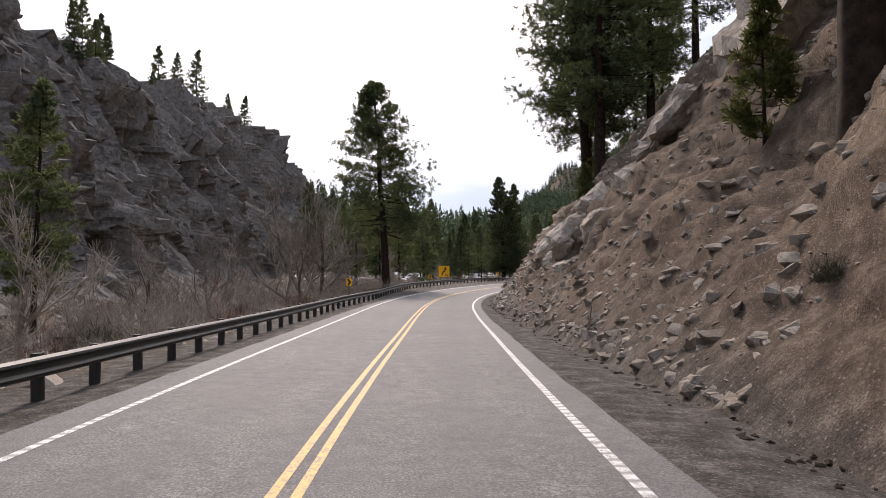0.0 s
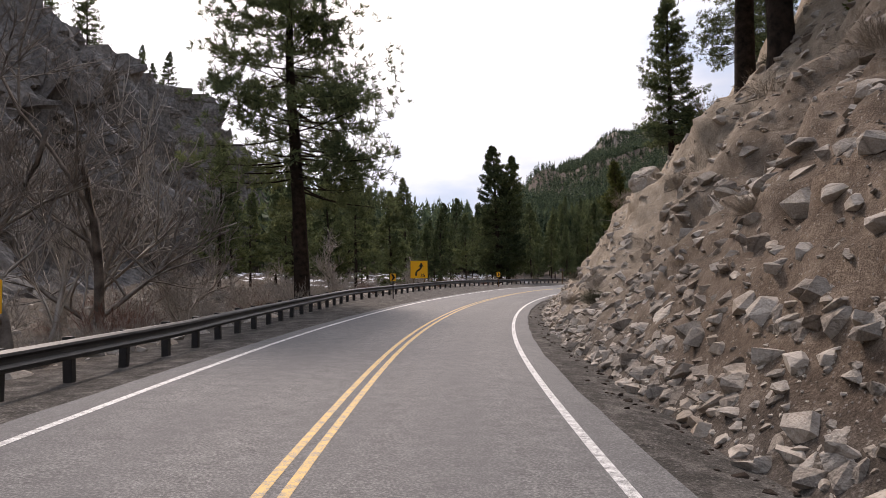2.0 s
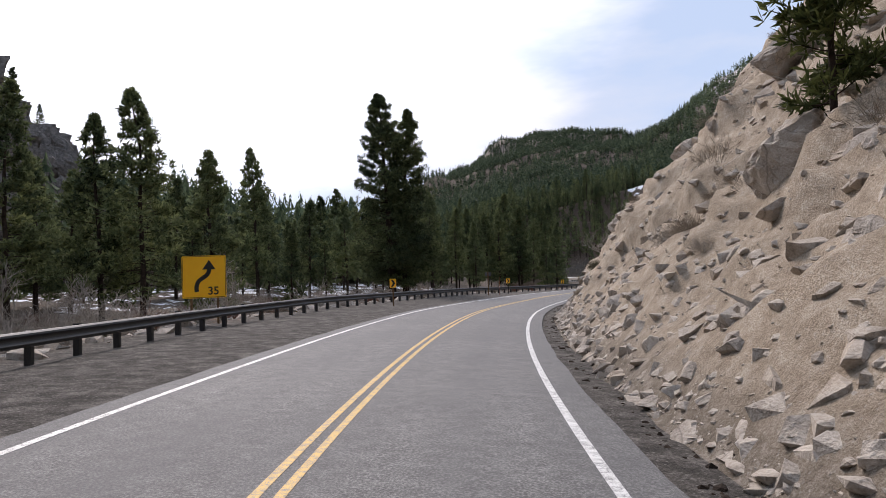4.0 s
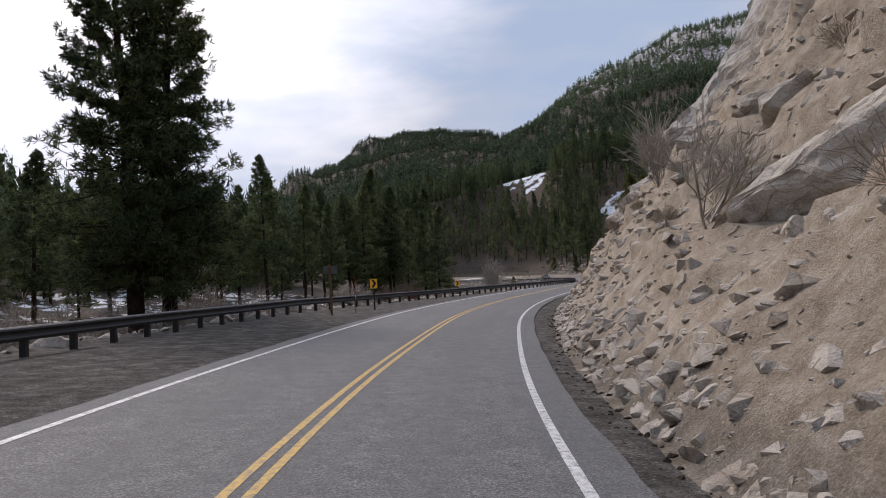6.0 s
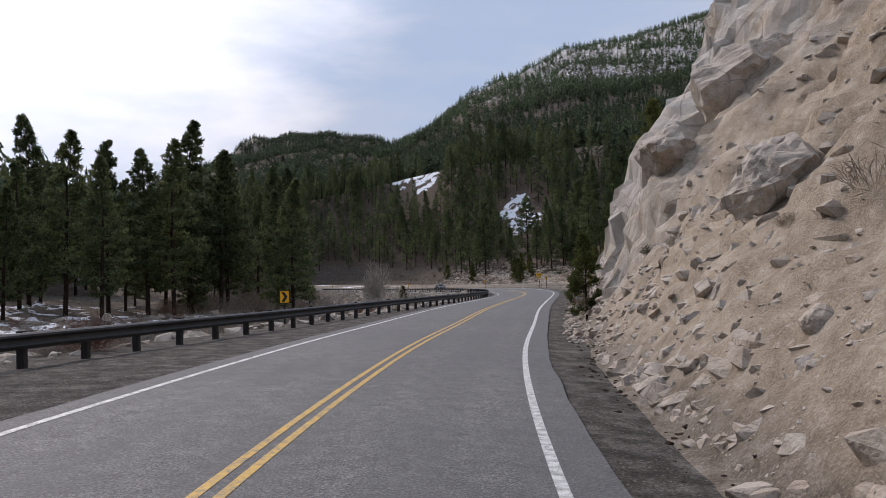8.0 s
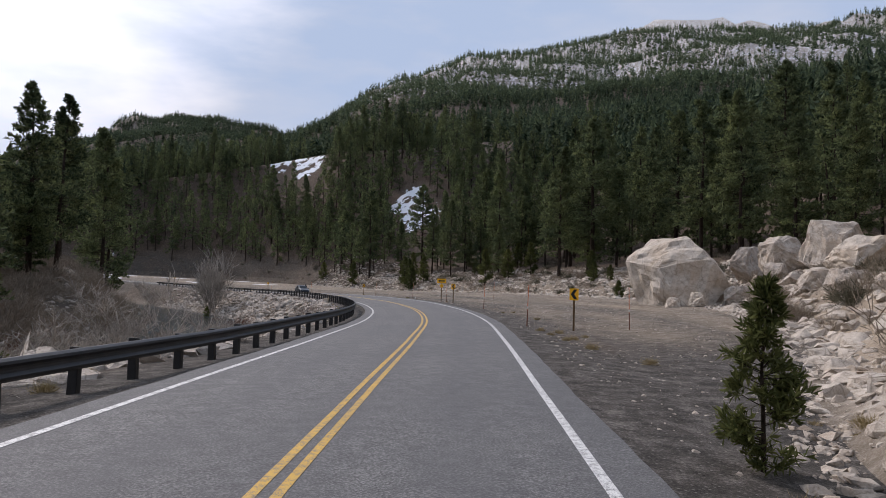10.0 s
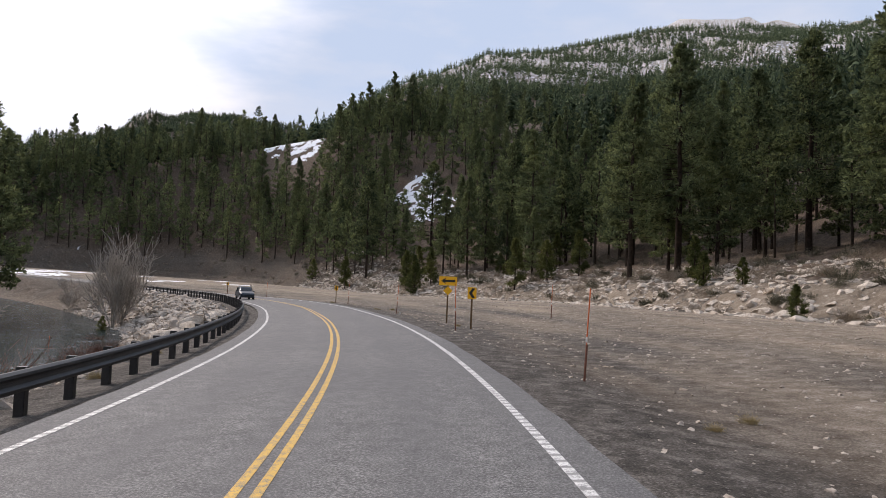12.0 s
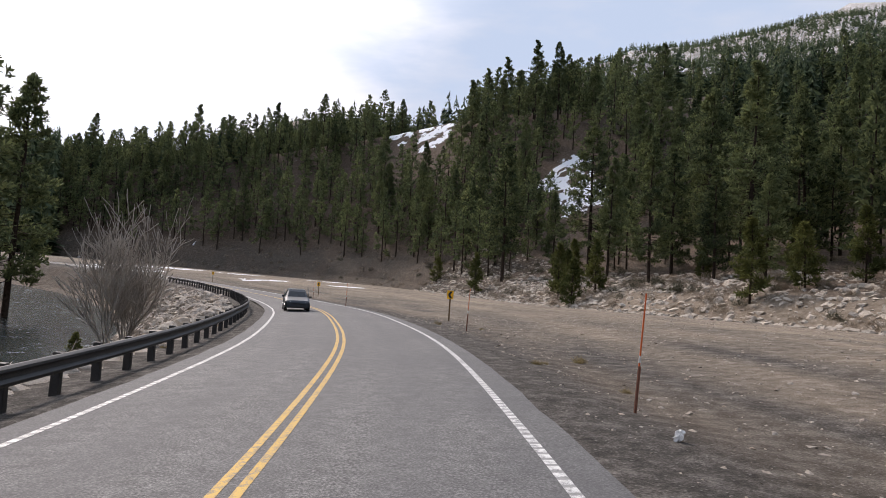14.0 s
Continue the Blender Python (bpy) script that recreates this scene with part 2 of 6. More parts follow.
m_grass = simple("dry_grass", (0.20, 0.15, 0.07), (0.42, 0.34, 0.18), 2.0, 0.95, 0, 0)
m_steel = simple("weathered_steel", (0.010, 0.010, 0.011), (0.034, 0.032, 0.031), 2.0, 0.5, 0.0, 0.1)
m_post = simple("sign_post_wood", (0.09, 0.055, 0.030), (0.22, 0.14, 0.075), 6.0, 0.85)
m_darkpost = simple("dark_steel_post", (0.02, 0.018, 0.016), (0.06, 0.05, 0.045), 6.0, 0.6, 0.3)
m_sign = simple("yellow_sign_sheeting", (0.97, 0.47, 0.006), (1.0, 0.53, 0.01), 3.0, 0.4, 0, 0)
m_black = simple("black_sign_print", (0.008, 0.008, 0.008), (0.015, 0.015, 0.014), 3.0, 0.45, 0, 0)
m_signback = simple("aluminium_sign_back", (0.10, 0.10, 0.095), (0.16, 0.155, 0.15), 3.0, 0.5, 0.5, 0)
m_orange = simple("orange_stake_plastic", (0.55, 0.10, 0.02), (0.70, 0.15, 0.035), 5.0, 0.6, 0, 0)
m_reddish = simple("rusty_stake_post", (0.13, 0.055, 0.035), (0.24, 0.10, 0.065), 5.0, 0.8, 0, 0)
m_whiteband = simple("white_reflector", (0.6, 0.6, 0.6), (0.75, 0.75, 0.74), 5.0, 0.4, 0, 0)


def needle_material(name, dark, light):
    m, n, l, b = material(name, 0.75)
    g = n.new("ShaderNodeNewGeometry")
    o = n.new("ShaderNodeObjectInfo")
    f = maths(n, l, "ADD", maths(n, l, "MULTIPLY", g.outputs["Random Per Island"], 0.7), maths(n, l, "MULTIPLY", o.outputs["Random"], 0.3))
    col = ramp(n, l, f, [(0.1, dark), (0.9, light)])
    stand = noise_at(n, l, g.outputs["Position"], 0.16, 2.0)
    col = mixed(n, l, 1.0, col, ramp(n, l, stand, [(0.3, (0.62, 0.66, 0.68)), (0.7, (1.35, 1.25, 1.05))]), "MULTIPLY")
    l.new(col, b.inputs["Base Color"])
    b.inputs["Specular IOR Level"].default_value = 0.08
    through_light = n.new("ShaderNodeBsdfTranslucent")       # thin needles let some light through
    l.new(col, through_light.inputs["Color"])
    mix = n.new("ShaderNodeMixShader")
    mix.inputs["Fac"].default_value = 0.35
    l.new(b.outputs["BSDF"], mix.inputs[1])
    l.new(through_light.outputs["BSDF"], mix.inputs[2])
    l.new(mix.outputs["Shader"], n["Material Output"].inputs["Surface"])
    return m


m_needle = needle_material("pine_needles", (0.030, 0.046, 0.027), (0.20, 0.24, 0.120))
m_needle_y = needle_material("young_pine_needles", (0.045, 0.060, 0.022), (0.15, 0.165, 0.062))
m_farwood = needle_material("far_pine_needles", (0.022, 0.040, 0.027), (0.145, 0.190, 0.115))

# Water: dark, glossy, broken by riffles.
m_water, n, l, b = material("river_water", 0.15)
b.inputs["Specular IOR Level"].default_value = 0.08
p = place(n)
w1, w2 = noise_at(n, l, p, 2.2, 6.0, 0.7), noise_at(n, l, p, 0.35, 5.0, 0.7)
foam = ramp(n, l, maths(n, l, "ADD", maths(n, l, "MULTIPLY", w1, 0.5), maths(n, l, "MULTIPLY", w2, 0.5)), [(0.55, (0, 0, 0)), (0.63, (1, 1, 1))])
l.new(mixed(n, l, foam, (0.014, 0.024, 0.026), (0.42, 0.46, 0.48)), b.inputs["Base Color"])
bumped(n, l, b, noise_at(n, l, p, 1.3, 5.0, 0.7), 0.35, 0.16)


from mathutils.bvhtree import BVHTree
from mathutils.kdtree import KDTree


# ---- the plan: the road's centre line, its height, the toe of the hill and the river ----
def smooth(x, a, b):
    t = np.clip((np.asarray(x, float) - a) / (b - a), 0, 1)
    return t * t * (3 - 2 * t)


def spline(points, step):
    """A smooth curve through the points, sampled evenly by length."""
    p = np.array(points, float)
    p = np.vstack([2 * p[0] - p[1], p, 2 * p[-1] - p[-2]])
    out = []
    for i in range(1, len(p) - 2):
        t = np.linspace(0, 1, 60, endpoint=False)[:, None]
        a, b, c, d = p[i - 1 : i + 3]
        out.append(0.5 * (2 * b + (c - a) * t + (2 * a - 5 * b + 4 * c - d) * t**2 + (3 * b - a - 3 * c + d) * t**3))
    out = np.vstack(out + [p[-2][None]])
    length = np.r_[0, np.cumsum(np.linalg.norm(np.diff(out[:, :2], axis=0), axis=1))]
    s = np.arange(0, length[-1], step)
    return np.stack([np.interp(s, length, out[:, k]) for k in range(out.shape[1])], 1)


ROAD = spline([(-1.78, -97.8, 0.33), (-1.65, -48.8, 0.28), (-1.53, 1.2, 0.24), (-1.47, 15.2, 0.17), (-1.24, 29.2, 0.07), (-0.97, 43.16, -0.01),
               (-0.43, 57.11, -0.03), (0.72, 71.03, 0.01), (2.7, 84.83, 0.05), (5.42, 98.45, 0.11), (8.84, 111.86, 0.16), (12.93, 125.13, 0.22),
               (17.66, 138.22, 0.25), (23.05, 150.92, 0.2), (29.24, 163.2, 0.2), (35.96, 175.38, 0.24), (43.42, 187.13, 0.27), (51.6, 198.31, 0.34),
               (60.49, 208.96, 0.45), (69.46, 219.57, 0.59), (78.72, 229.94, 0.7), (88.21, 240.49, 0.78), (97.52, 251.25, 0.86), (106.12, 262.67, 0.93),
               (114.06, 274.86, 0.99), (121.17, 287.44, 1.03), (127.39, 300.15, 1.03), (133.08, 313.39, 1.04), (137.62, 326.87, 1.02), (141.54, 340.81, 0.95),
               (144.33, 354.96, 0.86), (146.41, 369.07, 0.79), (147.86, 383.17, 0.77), (147.37, 424.14, 1.21), (137.99, 464.01, 2.28), (117.81, 499.48, 3.66),
               (88.4, 527.62, 5.17), (54.35, 549.32, 6.47), (17.92, 566.29, 7.5), (-19.1, 581.55, 8.43)], 1.0)
S0 = 109.0                                            # length of the road before the first standpoint
tangent = np.gradient(ROAD[:, :2], axis=0)
tangent /= np.linalg.norm(tangent, axis=1, keepdims=True)
RIGHT = np.stack([tangent[:, 1], -tangent[:, 0]], 1)
COUNT = len(ROAD)


def on_road(s, n):
    """The world x, y and the road's height at s metres along and n metres to the right of the centre line."""
    i = np.clip(np.asarray(s, float) + S0, 0, COUNT - 1)
    k = np.arange(COUNT)
    c = [np.interp(i, k, ROAD[:, j]) for j in range(3)]
    r = [np.interp(i, k, RIGHT[:, j]) for j in range(2)]
    return c[0] + n * r[0], c[1] + n * r[1], c[2]


def nearest(line, side, x, y):
    """For each place: the index on the line, and the signed distance to its right."""
    x, y = np.ravel(x), np.ravel(y)
    idx = np.empty(len(x), int)
    for a in range(0, len(x), 4000):
        q = np.stack([x[a : a + 4000], y[a : a + 4000]], 1)
        idx[a : a + 4000] = (((q[:, None] - line[None, :, :2]) ** 2).sum(-1)).argmin(1)
    off = np.stack([x, y], 1) - line[idx, :2]
    d, dot = np.linalg.norm(off, axis=1), (off * side[idx]).sum(1)
    return idx, np.where(d * d - dot * dot < 1.0, dot, d * np.where(dot >= 0, 1, -1))


rail_s = [-110, 0, 22, 40, 56, 66, 78, 88, 112, 140, 165, 174, 184, 205, 230, 246, 262, 280, 305, 340, 450, 700]
rail_n = [-6.0, -6.0, -5.9, -6.0, -5.8, -6.6, -7.8, -8.9, -9.8, -10.2, -10.1, -10.3, -9.4, -7.6, -6.0, -5.1, -5.15, -5.1, -5.3, -5.5, -5.4, -5.4]


def rail_at(s):
    return np.interp(s, rail_s, rail_n)


def bank(s, n):
    """How much the road's tilt in the bends lifts the ground at n."""
    tilt = np.interp(s, [-110, -10, 18, 46, 74, 102, 130, 158, 186, 214, 242, 270, 298, 326, 354, 382, 410, 438, 700], [0, 0.003, 0.023, 0.041, 0.05, 0.058, 0.071, 0.072, 0.057, 0.037, 0.003, -0.029, -0.054, -0.059, -0.045, -0.024, -0.006, 0.008, 0])
    return tilt * (2.0 - np.clip(n, -12, 6))


# The hill's toe: beside the shoulder first, then round the gravel turnout.
hs = np.arange(-105, 258, 4.0)
hx, hy, hz = on_road(hs, np.interp(hs, [0, 16, 50, 76, 150, 168, 215, 258], [6.5, 6.3, 5.6, 5.2, 5.2, 5.6, 6.0, 6.4]))
TOE = spline([(a, b, c) for a, b, c in zip(hx, hy, hz)][:-9] + [(74.6, 215.6, 0.25), (79.2, 220.4, 0.4), (86.5, 224.4, 0.7), (97.5, 229.0, 1.0), (112.2, 238.2, 1.5), (128.33, 250.66, 1.79), (142.79, 263.86, 1.85), (152.75, 281.78, 1.88),
             (165.03, 302.77, 1.89), (175.63, 321.95, 1.85), (180, 342.79, 1.74), (184.48, 366.42, 1.61), (192.92, 401.1, 1.77), (199.79, 431.65, 2.08), (201.71, 477.81, 2.91), (186.83, 524.66, 3.97),
             (157.45, 559.51, 5.06), (103, 598.19, 6.82), (-6.93, 650.39, 9.26)], 1.0)
t2 = np.gradient(TOE[:, :2], axis=0)
t2 /= np.linalg.norm(t2, axis=1, keepdims=True)
TOE_RIGHT = np.stack([t2[:, 1], -t2[:, 0]], 1)
T_CLIFF = int(np.argmin(((TOE[:, :2] - (76.72, 217.43)) ** 2).sum(1)))
T_BOULDER = int(np.argmin(((TOE[:, :2] - (133.54, 254.73)) ** 2).sum(1)))


def fbm(x, y, z, size, octaves=4, seed=0.0):
    """Layered noise about 0, of features of that size."""
    x, y, z = np.broadcast_arrays(np.asarray(x, float), y, z)
    out = np.empty(x.size)
    for i, (a, b, c) in enumerate(zip(x.ravel(), y.ravel(), z.ravel())):
        out[i] = noise.fractal(Vector((a / size + seed, b / size + seed * 1.7, c / size)), 0.9, 2.0, octaves)
    return out.reshape(x.shape)


def hill(a, d):
    """Height above the toe at a metres along it and d metres into the hill."""
    a, d = np.asarray(a, float), np.maximum(d, 0)
    steep = 1.10 * np.minimum(d, 36) + 0.85 * np.clip(d - 36, 0, 84) + 0.35 * np.maximum(d - 120, 0)
    cliff = 1.7 * np.minimum(d, 1.6) + 2.9 * np.clip(d - 1.6, 0, 1.8) + 1.35 * np.clip(d - 3.4, 0, 20) + 0.8 * np.clip(d - 23.4, 0, 70) + 0.3 * np.maximum(d - 93, 0)
    shelf = 3.2 * smooth(d, 0, 8) + 0.22 * np.clip(d - 8, 0, 31) + 0.53 * np.clip(d - 39, 0, 87) + 0.36 * np.maximum(d - 126, 0)
    steeper = 3.2 * smooth(d, 0, 7) + 1.05 * np.clip(d - 4, 0, 59) + 0.34 * np.maximum(d - 63, 0)
    shelf = shelf + (steeper - shelf) * smooth(a, len(TOE) - 364, len(TOE) - 266)
    w_cliff = smooth(a, T_CLIFF - 30, T_CLIFF - 13) * (1 - smooth(a, T_CLIFF + 3 + 0.15 * d, T_CLIFF + 9 + 0.35 * d))
    w_open = smooth(a, T_CLIFF + 3 + 0.15 * d, T_CLIFF + 16 + 0.8 * d)
    base = steep * (1 - w_cliff) + cliff * w_cliff
    return base * (1 - w_open) + shelf * w_open


def hill_cap(x, y):
    """The wooded hill behind the turnout falls away to the left."""
    az = np.degrees(np.arctan2(-(np.asarray(x) - 90), np.asarray(y) - 240))
    return np.interp(az, [-62, -48, -36, -29, -22, -14, -7, 1, 10, 28], [82, 76, 70, 66, 60, 51, 42, 29, 20, 14])


# ---- mesh helpers ----
def mesh_object(name, verts, faces, mat, parent=None, smooth_shade=False, attrs=None):
    me = bpy.data.meshes.new(name)
    me.from_pydata(np.asarray(verts, float).tolist(), [], faces if isinstance(faces, list) else np.asarray(faces, int).tolist())
    me.materials.append(mat)
    for key, values in (attrs or {}).items():
        at = me.attributes.new(key, "FLOAT", "POINT")
        at.data.foreach_set("value", np.asarray(values, np.float32))
    if smooth_shade:
        me.polygons.foreach_set("use_smooth", [True] * len(me.polygons))
    me.update()
    ob = new(name, me)
    if parent is not None:
        ob.parent = parent
    return ob


def grid_faces(rows, cols, closed=False):
    i = np.arange(rows * cols).reshape(rows, cols)
    if closed:
        i = np.hstack([i, i[:, :1]])
    return np.stack([i[:-1, :-1], i[:-1, 1:], i[1:, 1:], i[1:, :-1]], -1).reshape(-1, 4)


def empty(name, x=0.0, y=0.0, z=0.0, turn=0.0):
    ob = new(name)
    ob.empty_display_size = 0.2
    ob.matrix_world = pose(x, y, z, 0, 0, turn)
    return ob


def facet_offsets(x, y, z, where, size, seed, fill=0.11):
    """Broken flat faces about that size across: each with its own step and tilt."""
    r = np.random.RandomState(seed)
    p = np.stack([x[where], y[where], z[where]], 1)
    seeds = p[r.choice(len(p), max(20, int(len(p) * fill / size**2)), replace=False)]
    tree = KDTree(len(seeds))
    for i, q in enumerate(seeds):
        tree.insert(q, i)
    tree.balance()
    tilt, step = r.normal(size=(len(seeds), 3)) * 0.15, r.uniform(-0.16, 0.16, len(seeds)) * size / 2.7
    out = np.zeros(x.shape)
    k = np.array([tree.find(q)[1] for q in p])
    out[where] = step[k] + ((p - seeds[k]) * tilt[k]).sum(1)
    return out


# ---- the road ----
def lane_edge(s):
    return np.interp(s, [-10, 32, 74, 116, 158, 200, 242, 284, 326, 368, 410], [3.67, 3.66, 3.65, 3.63, 3.61, 3.61, 3.63, 3.66, 3.7, 3.7, 3.68])


def left_edge(s):
    return np.interp(s, [158, 200, 242, 284, 326, 368, 410], [-3.7, -3.68, -3.65, -3.61, -3.59, -3.62, -3.65])


def road_strip(name, n0, n1, lift, mat, s_from=-105, s_to=COUNT - S0 - 2, step=1.0, cols=2, edge=0.0):
    s = np.arange(s_from, s_to, step)
    cross = np.linspace(0, 1, cols)
    a, b = (np.full(len(s), v) if np.isscalar(v) else v(s) for v in (n0, n1))
    n = a[:, None] + (b - a)[:, None] * cross[None]
    if edge:
        n[:, 0] += fbm(s, 0, 0, 2.0, 3, 3.0) * edge
        n[:, -1] += fbm(s, 9, 0, 2.0, 3, 7.0) * edge
    x, y, z = on_road(s[:, None] + 0 * n, n)
    z = z + lift + bank(s[:, None], n)
    rumble = (1 - smooth(s, 31, 56)) + smooth(s, 245, 266) * (1 - smooth(s, 364, 420)) + 0.5 * smooth(s, 133, 154) * (1 - smooth(s, 182, 210))
    v = np.stack([x, y, z], -1).reshape(-1, 3)
    return mesh_object(name, v, grid_faces(len(s), cols)[:, ::-1], mat, attrs={"across": n.ravel(), "along": np.repeat(s, cols), "rumble": np.repeat(np.clip(rumble, 0, 1), cols)})


tagged(road_strip("road", lambda s: np.interp(s, [30, 60], [-4.55, -4.25]), 4.32, 0.0, m_asphalt, cols=16, edge=0.06), "grey worn asphalt road with two lanes curving through the canyon", "road", kind="structure")
tagged(road_strip("edge_line_right", lambda s: lane_edge(s) - 0.075, lambda s: lane_edge(s) + 0.075, 0.006, m_white, step=0.5), "worn white edge line with milled rumble strip", "road marking", kind="structure")
tagged(road_strip("edge_line_left", lambda s: left_edge(s) - 0.07, lambda s: left_edge(s) + 0.07, 0.006, m_white, step=0.5), "worn white edge line on the river side", "road marking", kind="structure")
tagged(road_strip("centre_line_right", 0.07, 0.19, 0.006, m_yellow, step=0.5), "worn yellow no-passing line", "road marking", kind="structure")
tagged(road_strip("centre_line_left", -0.19, -0.07, 0.006, m_yellow, step=0.5), "worn yellow no-passing line", "road marking", kind="structure")


# ---- the ground ----
SNOW = [(251, 552, 17), (259, 553, 13), (246, 530, 9), (366, 544, 22), (378, 550, 14), (466, 491, 20), (525, 522, 30), (246.5, 440, 9), (250, 452, 9), (138, 501, 12), (140, 488, 10), (152, 515, 13), (170, 500, 7), (190, 480, 7), (165, 455, 7), (180, 440, 5), (100, 560, 9), (560, 760, 40), (740, 700, 50)]


def snow_mask(x, y, z):
    m = np.zeros(np.shape(x))
    for a, b, r in SNOW:
        m = np.maximum(m, 0.62 * (1 - smooth(np.hypot(x - a, y - b), r * 0.5, r * 1.3)))
    far = np.hypot(x - 90, y - 240)
    m = np.maximum(m, 0.15 * smooth(y, 420, 530) * smooth(far, 210, 340))       # scattered remains under the trees
    return np.maximum(m, 0.31 * smooth(z, 190, 470) * smooth(far, 700, 1250) * (0.4 + 0.6 * smooth(np.degrees(np.arctan2(x - 90, y - 240)), 24, 32)))


def left_profile(s, n):
    """Height against the road on the river side: shoulder, bank, river bed, far bank."""
    k = rail_at(s)
    out = k - n                                      # metres beyond the rail
    bed = np.interp(s, [-110, 168, 238, 280, 700], [-2.4, -2.4, -3.2, -4.6, -4.6])
    z = -0.10 - 0.15 * smooth(out, -1, 1.0)
    z = z + (bed + 0.25) * smooth(out, 1.4, 11.0)
    z = z - 0.9 * smooth(out, 11.5, 14) * (1 - smooth(out, 25, 27))
    far_bank = np.interp(s, [-110, 210, 280, 315, 357, 700], [1.1, 1.7, 3.1, 4.2, 8.4, 9.8])
    z = z + far_bank * smooth(out, 26, 38) + 0.10 * np.maximum(out - 42, 0)
    return z


def near_ground():
    s = np.arange(-106, COUNT - S0 - 3, 1.2)
    n = np.r_[np.arange(-86, -16, 1.5), np.arange(-16, -4.2, 0.4), np.arange(-4, 4.0, 2.0), np.arange(4.0, 10, 0.4), np.arange(10, 64, 1.6)]
    S, N = np.meshgrid(s, n, indexing="ij")
    x, y, z = on_road(S, N)
    rough = fbm(x, y, 0, 2.2, 4, 5.0)
    left = left_profile(S, N)
    out = rail_at(S) - N
    lz = left + rough * (0.04 + 0.45 * smooth(out, 2, 8))
    rz = -0.05 - 0.22 * smooth(N, 4.3, 8) + 1.0 * smooth(N, 7, 24) * smooth(S, 238, 268) + rough * 0.05
    h = np.where(N < 0, lz, rz)
    h = np.where(np.abs(N) < 3.9, -0.12, h)
    gr = np.clip(np.where(N > 0, 1 - ((0.35 + 0.6 * fbm(S / 7, N, 0, 2.6, 3, 21.0)) * smooth(N, 5.2, 7.5) + 0.35 * smooth(N, 11, 26)) * smooth(S, 245, 260), 1 - smooth(out, 0.5, 3)), 0, 1)
    sandy = np.where(N > 0, 0.7 * smooth(N, 5.0, 12) * smooth(S, 245, 266), 0.12 * smooth(out, 5, 11) * smooth(S, 210, 266))
    snow = snow_mask(x, y, 0) + 0.33 * smooth(out, 28, 35) * smooth(S, 126, 168) * (1 - 0.5 * smooth(S, 252, 294))
    v = np.stack([x, y, z + h + bank(S, N)], -1).reshape(-1, 3)
    ob = mesh_object("roadside_ground", v, grid_faces(len(s), len(n))[:, ::-1], m_ground, None, True,
                     {"grit": gr.ravel(), "sand": sandy.ravel(), "litter": (0.0 * gr).ravel(), "snow": snow.ravel()})
    return tagged(ob, "grey gritty roadside with a gravel turnout and river bank", "ground", kind="structure")


near_ground()

RIDGE_AZ = [-182, -132, -102, -75, -59, -50, -42, -34, -27, -19, -11, -2, 8, 23, 60, 120, 180]
RIDGE_EL = [14, 14, 16, 18.4, 20.6, 19.4, 17.8, 14.8, 11.2, 12.2, 9.0, 7.0, 6.6, 9, 12, 12, 14]
RIDGE_AT = [560, 700, 1680, 2520, 2900, 2450, 2180, 1800, 2240, 2870, 2100, 590, 530, 420, 280, 350, 560]


def mountain(x, y):
    """Height of the far land: it climbs from the valley to a ridge whose height follows the direction."""
    az = np.degrees(np.arctan2(-(x - 90), y - 240))
    r = np.hypot(x - 90, y - 240)
    top_at = np.interp(az, RIDGE_AZ, RIDGE_AT)
    top = top_at * np.tan(np.radians(np.interp(az, RIDGE_AZ, RIDGE_EL)))
    u = r / top_at
    return np.where(u < 1, top * u ** 1.3, top * (1 - 0.25 * np.minimum(u - 1, 1.5)))


def land(x, y):
    x, y = np.asarray(x, float), np.asarray(y, float)
    shape = x.shape
    i, d = nearest(TOE, TOE_RIGHT, x, y)
    k, n = nearest(ROAD, RIGHT, x, y)
    s = k - S0
    x, y = x.ravel(), y.ravel()
    right = TOE[i, 2] - 0.3 + hill(i, d)
    right = np.where(i > T_BOULDER + 56, np.minimum(right, hill_cap(x, y) + 0.03 * d), right)
    left = ROAD[k, 2] + left_profile(s, n)
    high = mountain(x, y)
    far = smooth(np.maximum(np.where(n < 0, -n - 84, d - 84), 0), 0, 224)
    z = np.where(d > 0, right, np.where(n < 0, left, ROAD[k, 2] - 0.3))
    z = z * (1 - far) + np.where(d > 0, np.maximum(high, np.minimum(z, 84)), high) * far
    return z.reshape(shape), d.reshape(shape), n.reshape(shape)


